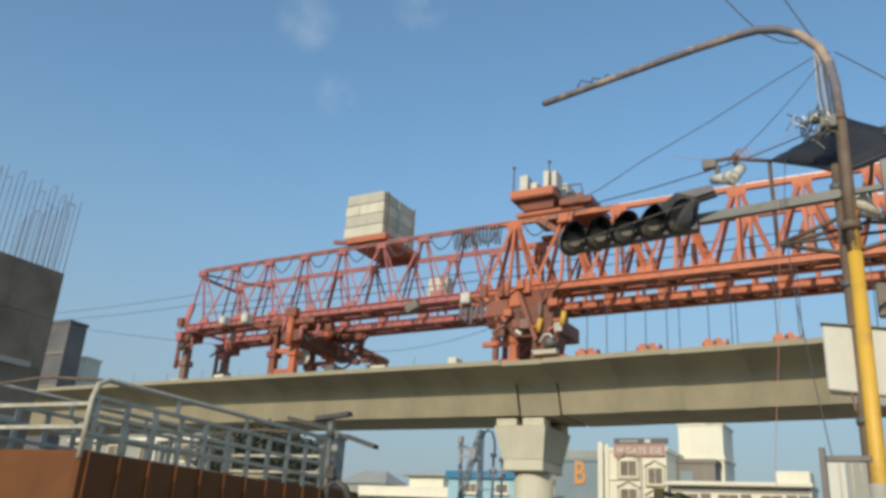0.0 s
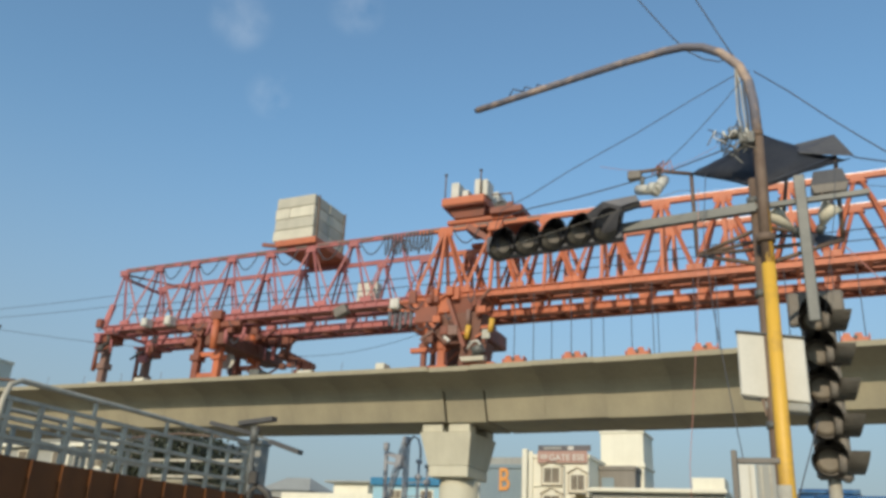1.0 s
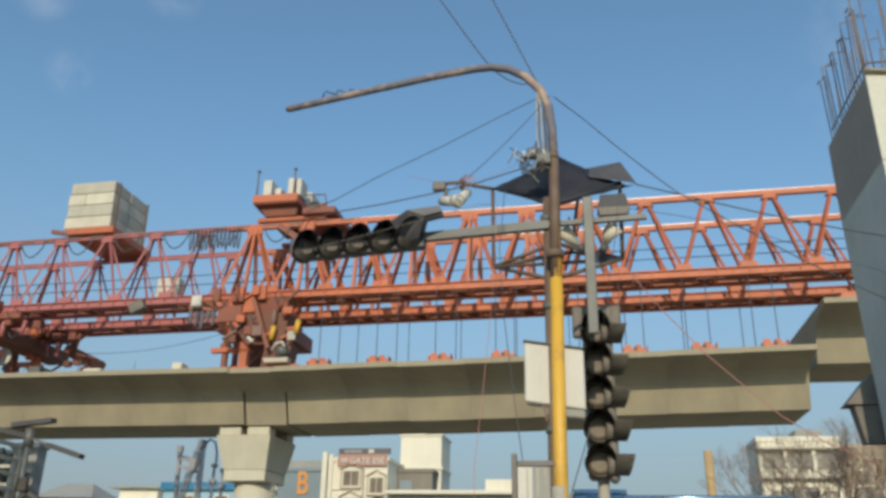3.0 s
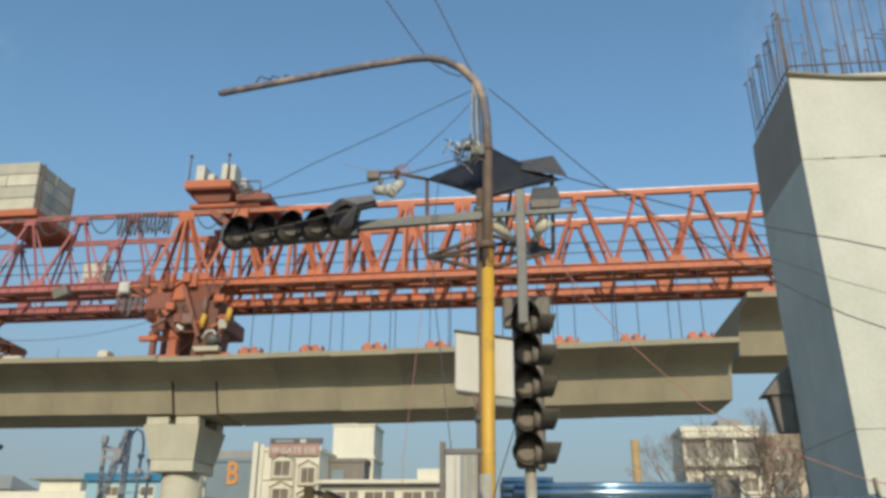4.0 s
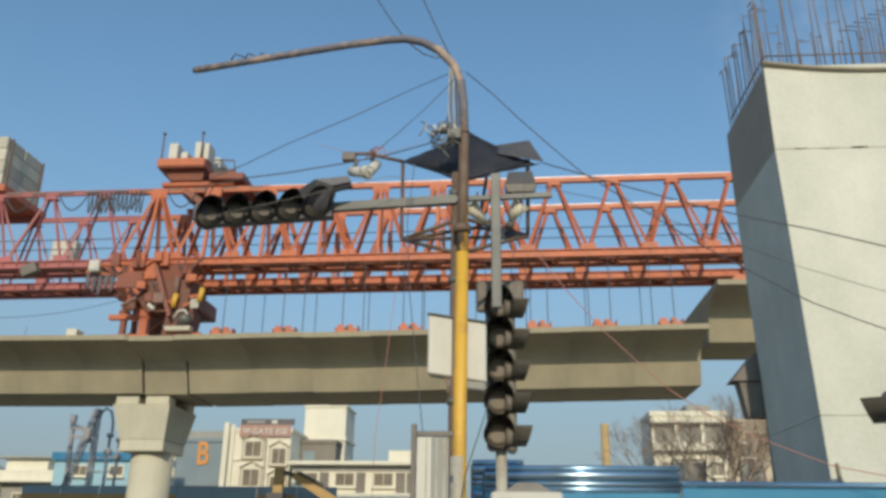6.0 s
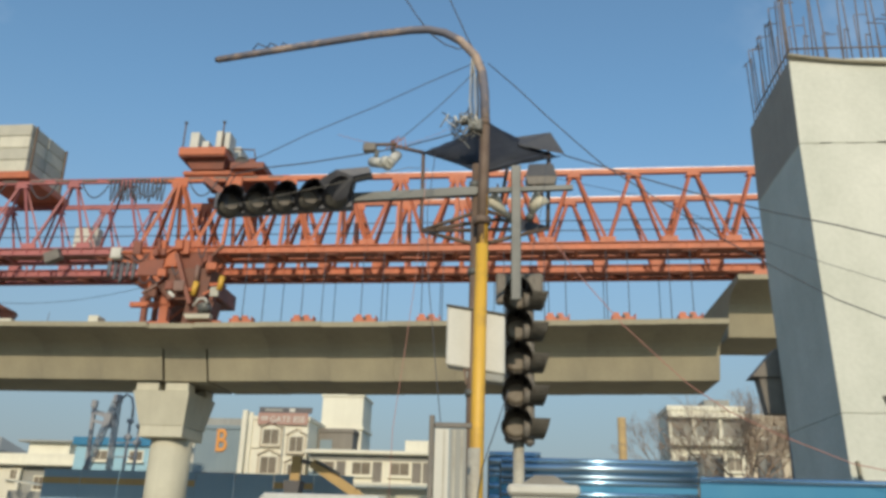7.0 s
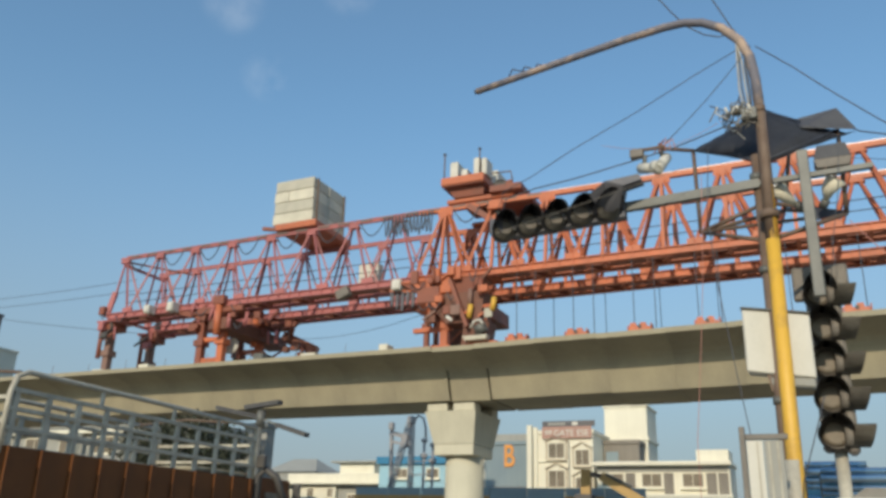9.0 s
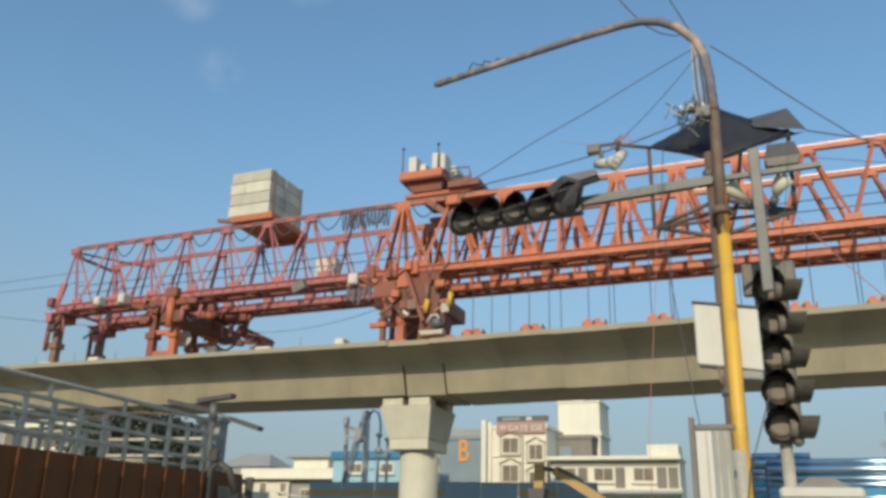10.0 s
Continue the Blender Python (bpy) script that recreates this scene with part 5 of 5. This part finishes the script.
solid("roof_room", box(B(), -9.7, 70, 7.9, -7.2, 73, 9.1, 0.03), WALLW, "small white room on the terrace roof", "roof room")

blue_b = house("light blue clad low building with a darker roof band", -38.8, -31.5, 70, 8, 8.83, WALLB)
part("roof_band", box(B(), -0.2, -0.3, 8.15, 7.5, -0.003, 8.84, 0.02), BLUE, blue_b)
for x in (1.75, 4.95):
    window(blue_b, x, 6.85, 1.35, 0.95)
solid("roof_room", box(B(), -37.1, 79, 8.0, -34.0, 82, 11.2, 0.03), WALLW, "cream stair room standing behind the blue building", "roof room")
teal = house("dull teal building wall carrying a large orange letter", -31.4, -24.2, 71, 8, 10.2, WALLT)
part("roof_hump", box(B(), 3.5, 0.5, 10.2, 7.0, 7, 10.9, 0.05), WALLG, teal)
big = letters("lettering", "B", 2.75, (4.75, -0.06, 7.98), SIGN_ORANGE, teal, 0.05)
big.scale = (0.72, 1.0, 1.0)
part("shop_band", box(B(), 2.0, -0.3, 5.4, 7.2, -0.003, 6.2, 0.02), DARKB, teal)
white_low = house("long low white building with a deep parapet and a shaded veranda", -50.3, -39.2, 72, 8, 7.5, WALLW, 0.9)
part("wall", box(B(), 0.75, -0.3, 0, 5.85, -0.003, 6.3, 0.02), WALLW, white_low)
# flat grey panel that paints the recess's shade on the wall
part("veranda", box(B(), 5.9, -0.06, 3.2, 11.05, -0.003, 6.4), WALLG, white_low, "grey panel painted as the veranda's shade")
part("canopy", box(B(), -0.1, -1.0, 6.42, 11.2, -0.123, 6.62, 0.02), WALLW, white_low)
part("pier", box(B(), 5.6, -0.6, 0, 5.95, -0.303, 6.05, 0.02), WALLW, white_low)
for x, w in ((2.45, 0.85), (4.8, 0.95)):
    window(white_low, x, 5.15, w, 1.0, -0.305)
    window(white_low, x, 2.4, w, 1.2, -0.305)
for x in (7.0, 9.0):
    window(white_low, x, 4.3, 1.1, 1.3, -0.065)
awn = thing("lean_to_shed", "low shed with a pale sloping sheet roof", "shed", (-41.2, 66, 0))
part("roof", beam(B(), (0, 0, 4.78), (5.2, 0, 4.2), 3.0, 0.1), WALLW, awn)
part("wall", box(B(), 0.2, -1.2, 0, 5.0, 1.2, 4.0, 0.02), WALLG, awn)
solid("roof_room", box(B(), -45.6, 74, 7.6, -41.6, 78, 8.68, 0.03), WALLW, "small white room with a flat slab roof", "roof room")
solid("roof_slab", box(B(), -46.4, 73.4, 8.684, -41.0, 78.5, 8.87, 0.03), WALLG, "grey overhanging flat roof slab", "roof")
gable = thing("tin_roofed_shed", "grey building with a hipped tin roof", "building", (-62.0, 84, 0))
bm = B()
rv = [bm.verts.new(v) for v in ((-0.3, -0.3, 8.7), (7.2, -0.3, 8.7), (7.2, 6.3, 8.7), (-0.3, 6.3, 8.7), (1.6, 3.0, 10.45), (5.0, 3.0, 10.45))]
for f in ((0, 1, 5, 4), (1, 2, 5), (2, 3, 4, 5), (3, 0, 4), (3, 2, 1, 0)):
    bm.faces.new([rv[k] for k in f])
part("roof", bm, WALLG, gable)
part("wall", box(B(), 0, 0, 0, 6.9, 6.0, 8.697, 0.02), WALLG, gable)

w_narrow = house("narrow stained grey building with small dark windows", -39.3, -37.3, 50, 1.0, 9.35, WALLG)
for x, z in ((1.2, 6.3), (1.2, 3.9), (0.25, 5.4)):
    part("window", box(B(), x, -0.04, z, x + 0.45, -0.003, z + 1.05), DARKB, w_narrow)
part("downpipe", tube(B(), [(0.9, -0.1, 0), (0.9, -0.1, 9.0)], 0.06, 8), GREY, w_narrow)
shops = house("shaded grey shop row with a pale balcony slab", -72.0, -46.0, 52, 9, 10.1, WALLG)
part("balcony", box(B(), 2.0, -1.4, 6.2, 24, -0.003, 7.3, 0.03), WALLG, shops)
part("fascia", box(B(), 2.0, -0.6, 9.2, 22, -0.003, 9.5, 0.03), WALLW, shops)
part("column", box(B(), 14.2, -1.2, 0, 14.7, -0.7, 9.2, 0.02), WALLW, shops)
for i in range(5):
    window(shops, 3.0 + i * 4.2, 7.5, 2.4, 1.5)
    part("shutter", box(B(), 2.5 + i * 4.2, -0.08, 0.2, 5.6 + i * 4.2, -0.003, 3.4), DARKB, shops)
dark_b = house("dark blue tower block beyond the viaduct", -94.0, -87.3, 61, 2.5, 25.2, DARKB)
for z in (13.0, 17.0, 21.0):
    part("floor_band", box(B(), -0.1, -0.12, z, 6.8, -0.003, z + 0.35, 0.02), RECESS, dark_b)
pale_b = house("pale distant apartment block over the viaduct", -99.0, -92.6, 68, 2.5, 22.6, WALLW)
for z in (14.0, 17.0):
    window(pale_b, 4.0, z, 1.5, 1.6)

right_b = house("cream three-storey building behind bare branches", 14.0, 21.0, 80, 6, 13.95, WALLW, 0.5)
# no real recess: the loggia's shade is a grey panel
part("loggia", box(B(), 0.3, -0.06, 11.05, 6.8, -0.003, 12.7, 0.01), WALLG, right_b, "grey panel painted as loggia shade under the parapet")
for x in (2.1, 4.5):
    part("pillar", box(B(), x, -0.5, 10.9, x + 0.3, -0.07, 12.75), WALLW, right_b)
part("slab", box(B(), -0.2, -0.9, 12.75, 7.1, -0.003, 12.98, 0.02), WALLW, right_b)
part("railing_wall", box(B(), -0.1, -0.8, 10.2, 7.0, -0.003, 10.95, 0.02), WALLW, right_b)
for x in (0.6, 2.9, 5.0):
    window(right_b, x, 7.9, 1.5, 1.4)
part("stair_head", box(B(), 3.6, 1.0, 13.953, 6.0, 4.0, 14.7, 0.03), WALLG, right_b)
low_b = house("tan lower building behind bare branches", 21.1, 31.0, 80.5, 6, 13.3, TRIM, 0.4)
part("band", box(B(), -0.05, -0.2, 11.9, 9.9, -0.003, 12.15, 0.02), WALLW, low_b)
for x in (0.8, 3.6, 6.4):
    window(low_b, x, 9.6, 1.6, 1.5)
    window(low_b, x, 6.6, 1.6, 1.5)
for x0, w in ((12.9, 2.6), (18.0, 1.85)):
    gatef = thing("scaffold_frame", "dark steel frame with a pale sheet before the cream building", "scaffold", (x0, 66, 0), "site frames")
    for x in (0.0, w - 0.12):
        part("post", box(B(), x, 0, 0, x + 0.12, 0.12, 7.95), DARKB, gatef)
    part("bar", box(B(), 0, 0, 7.953, w, 0.12, 8.08), DARKB, gatef)
    part("sheet", box(B(), 0.123, 0.04, 3.0, w - 0.123, 0.07, 7.9), WALLG, gatef)
solid("chimney_post", tube(B(), [(9.6, 80, 0), (9.6, 80, 12.7)], 0.40, 12), SIGN_POST, "faded ochre chimney post among roofs", "chimney")

# piling rig and masts before the blue building
solid("marker_post", box(B(), -24.24, 60, 0, -24.04, 60.2, 7.9, 0.02), WALLW, "thin white post behind the round pier", "post")
rig = thing("piling_rig", "dusty steel piling rig with lattice leaders standing on the site", "piling rig", (-29.4, 58, 0))


def lattice(p, q, w, r):
    """A square lattice mast from p to q with corner bars and zigzag lacing."""
    p, q = Vector(p), Vector(q)
    d = (q - p).normalized()
    u = d.cross(Vector((0, 1, 0))).normalized() * w / 2
    v = Vector((0, w / 2, 0))
    n = max(3, int((q - p).length / (w * 1.6)))
    for a, b in ((-1, -1), (1, -1), (1, 1), (-1, 1)):
        part("corner_bar", beam(B(), p + u * a + v * b, q + u * a + v * b, r), RIG, rig)
    for i in range(n):
        a, b = p.lerp(q, i / n), p.lerp(q, (i + 1) / n)
        k = 1 if i % 2 else -1
        part("lacing", beam(B(), a + u * k - v, b - u * k - v, r * 0.7), RIG, rig)
        part("lacing", beam(B(), a - u * k + v, b + u * k + v, r * 0.7), RIG, rig)


lattice((-3.2, 0, 0), (-0.15, 0, 10.5), 0.32, 0.075)
lattice((0.1, 0, 0), (-0.05, 0, 10.5), 0.28, 0.075)
part("mast", beam(B(), (-1.72, 0.2, 4.0), (-1.95, 0.2, 10.2), 0.24), RIG, rig)
part("mast_head", box(B(), -2.15, 0.0, 9.75, -1.75, 0.4, 10.3, 0.05), RIG, rig)
part("boom", beam(B(), (-2.0, 0.2, 9.5), (-0.3, 0.2, 9.05), 0.4, 0.34), RIG, rig)
part("boom", beam(B(), (-1.9, 0.2, 8.8), (-0.3, 0.2, 8.5), 0.2, 0.2), RIG, rig)
part("head", box(B(), -0.35, -0.3, 10.1, 0.15, 0.3, 10.7, 0.06), RIG, rig)
part("winch_box", box(B(), -0.9, -0.2, 8.3, -0.35, 0.3, 9.3, 0.05), RIG, rig)
part("hose_arc", tube(B(), [(0.1, 0, 10.3), (0.5, 0, 10.75), (0.95, 0, 10.5), (1.15, 0, 9.8), (1.2, 0, 9.0)], 0.09, 8), RIG, rig)
for x, top in ((1.1, 8.95), (1.85, 8.6)):
    part("drill_rod", tube(B(), [(x, 0, 0), (x, 0, top)], 0.11, 8), RIG, rig)
    part("rod_head", box(B(), x - 0.24, -0.2, top - 1.5, x + 0.24, 0.2, top - 1.15, 0.05), RIG, rig)
    part("rod_head", box(B(), x - 0.2, -0.2, top - 0.3, x + 0.2, 0.2, top, 0.05), RIG, rig)
for z in (2.2, 4.2, 6.2, 7.2):
    part("rung", beam(B(), (0.1, 0, z), (1.85, 0, z + 0.1), 0.09), RIG, rig)
exc = thing("excavator", "dusty yellow excavator with its boom raised over the site fence", "excavator", (-6.5, 44, 0))
part("boom", beam(B(), (-4.5, 0, 5.02), (-2.1, 0, 3.55), 0.40, 0.46), SIGN_POST, exc)
part("lower_boom", beam(B(), (-2.1, 0, 3.55), (-0.3, 0, 1.9), 0.42, 0.52), SIGN_POST, exc)
part("stick", beam(B(), (-5.32, 0, 5.35), (-5.36, 0, 4.1), 0.34, 0.5), SIGN_POST, exc)
part("link", beam(B(), (-5.2, 0, 5.15), (-4.45, 0, 5.0), 0.26, 0.24), DARKB, exc)
part("ram", tube(B(), [(-4.2, -0.3, 5.1), (-2.9, -0.3, 4.45)], 0.09, 10), GREY, exc)
part("bucket", frustum(B(), (-5.75, -0.5, -5.05, 0.5, 3.3), (-5.85, -0.5, -4.95, 0.5, 4.08)), DARKB, exc)
part("body", box(B(), -0.5, -1.2, 1.0, 2.6, 1.2, 2.4, 0.1), SIGN_POST, exc)
part("cab", box(B(), -0.4, -1.15, 2.404, 0.8, 0.0, 3.3, 0.08), SIGN_POST, exc)
part("cab_window", box(B(), -0.25, -1.18, 2.6, 0.65, -1.153, 3.15), GLASS, exc)
for y in (-1.1, 1.1):
    part("track", box(B(), -0.9, y - 0.3, 0, 2.9, y + 0.3, 0.95, 0.2), BLACK, exc)
van = thing("van", "white van parked near the site barricades", "van", (-7.6, 33, 0))
part("body", box(B(), -2.5, -0.9, 0.5, 2.5, 0.9, 2.95, 0.25), WHITE, van)
part("window", box(B(), -2.2, -0.93, 1.5, 1.8, -0.903, 2.05, 0.02), GLASS, van)
for x in (-1.6, 1.6):
    for y in (-0.8, 0.8):
        part("wheel", tube(B(), [(x, y - 0.1, 0.34), (x, y + 0.1, 0.34)], 0.34, 18), BLACK, van)
for i in range(8):
    x = -27.7 + i * 2.3
    fb = thing("site_barricade", "blue and yellow site barricade panel under the viaduct", "barricade", (x, 47, 0), "site barricades")
    part("panel", box(B(), 0.02, 0, 0.1, 2.28, 0.05, 4.6, 0.01), FENCE, fb)
    part("band", box(B(), 0.02, -0.02, 3.8, 2.28, -0.003, 4.15), SIGN_POST if i < 3 or i % 3 == 0 else FENCE, fb)
    part("foot", box(B(), 0.9, -0.3, 0, 1.3, 0.5, 0.098), GREY, fb)

# lamp post with flood panels
lp = thing("lamp_post", "grey lamp post with three flat flood lamp arms", "lamp post", (-18.25, 24, 0))
part("pole", tube(B(), [(0.05, 0, 0), (0, 0, 5.8)], 0.085, 12), GREY, lp)
for a, b in (((-0.05, 0, 5.52), (-2.2, 0.3, 5.97)), ((-0.6, -0.1, 5.86), (0.85, -0.1, 6.0)), ((0.68, 0.1, 5.24), (1.95, 0.1, 4.86))):
    part("panel", beam(B(), a, b, 0.3, 0.15), FLOOD, lp)
part("bracket", beam(B(), (0.05, 0.0, 5.45), (0.75, 0.1, 5.24), 0.07), GREY, lp)
part("knuckle", tube(B(), [(0, 0, 5.2), (0, 0, 5.75)], 0.16, 10), GREY, lp)

# ---- trees ----
def branchy(parent, p, d, length, r, depth, rnd, spread, tips):
    q = p + d * length
    bend = p.lerp(q, 0.5) + Vector((rnd.uniform(-1, 1), rnd.uniform(-1, 1), rnd.uniform(-0.5, 1))) * length * 0.07
    tube(parent, [p, bend, q], r, 5 if depth < 3 else 7, r * 0.62)
    if depth == 0:
        tips.append(q)
        return
    for k in range(rnd.choice((2, 3, 3))):
        side = Vector((rnd.uniform(-1, 1), rnd.uniform(-1, 1), rnd.uniform(-0.25, 0.7)))
        branchy(parent, q if k else bend.lerp(q, 0.6), (d + side * spread).normalized(), length * rnd.uniform(0.62, 0.85), r * 0.62, depth - 1, rnd, spread, tips)


def bare_tree(x, y, height, seed):
    rnd = random.Random(seed)
    t = thing("bare_tree", "leafless grey-brown tree with fine spreading twigs", "tree", (x, y, 0), "bare trees")
    trunk = tube(B(), [(0, 0, 0), (0.1, 0, height * 0.25), (0.0, 0.1, height * 0.42)], 0.28, 10, 0.2)
    part("trunk", trunk, BARK, t)
    for k in range(5):
        a = 2 * math.pi * k / 5 + rnd.uniform(-0.3, 0.3)
        bm = B()
        branchy(bm, Vector((0, 0.1, height * (0.34 + 0.02 * k))), Vector((math.cos(a) * 0.8, math.sin(a) * 0.8, 1.0)).normalized(), height * 0.20, 0.085, 6, rnd, 0.62, [])
        part("limb", bm, BARK, t)


bare_tree(14.8, 58, 11.2, 3)
bare_tree(18.0, 60, 11.0, 8)
bare_tree(12.3, 64, 10.9, 5)
bare_tree(16.4, 61, 11.0, 12)


def leafy_tree(x, y, seed, rx, rz, zc, label):
    rnd = random.Random(seed)
    t = thing("tree", label, "tree", (x, y, 0))
    part("trunk", tube(B(), [(0, 0, 0), (0.1, 0, 1.6), (0, 0.1, zc)], 0.3, 10, 0.16), BARK, t)
    tips, bm = [], B()
    for k in range(6):
        a = k * 1.05
        branchy(bm, Vector((0, 0, 1.7)), Vector((math.cos(a) * 0.9, math.sin(a) * 0.9, 0.8)).normalized(), 1.3, 0.12, 2, rnd, 0.6, tips)
    part("limbs", bm, BARK, t)
    verts, faces = [], []
    for k in range(9000):
        while True:
            p = Vector((rnd.uniform(-1, 1), rnd.uniform(-1, 1), rnd.uniform(-1, 1)))
            if p.length < 1 and p.length > 0.35:
                break
        lump = 0.86 + 0.30 * noise.noise(p.normalized() * 2.2 + Vector((seed, 0, 0)))
        c = Vector((p.x * rx * lump, p.y * rx * lump, zc + p.z * rz * lump))
        if c.z < 0.6:
            continue
        u = Vector((rnd.gauss(0, 1), rnd.gauss(0, 1), rnd.gauss(0, 1))).normalized()
        v = u.orthogonal().normalized()
        s = rnd.uniform(0.07, 0.15)
        n = len(verts)
        verts += [c - u * s, c + v * s * 0.55, c + u * s, c - v * s * 0.55]
        faces.append((n, n + 1, n + 2, n + 3))
    me = bpy.data.meshes.new("crown")
    me.from_pydata(verts, [], faces)
    me.materials.append(LEAF)
    ob = new("crown", me)
    ob.parent = t
    tagged(ob, kind="stuff")


leafy_tree(-26.9, 30, 2, 3.6, 2.7, 4.3, "dense dark green tree under the viaduct")
wall_post = thing("stone_block", "pale concrete block standing before the dark tree", "block", (-24.2, 27.0, 0))
part("body", box(B(), -0.75, -0.5, 0, 0.75, 0.5, 3.75, 0.08), BLOCK, wall_post)
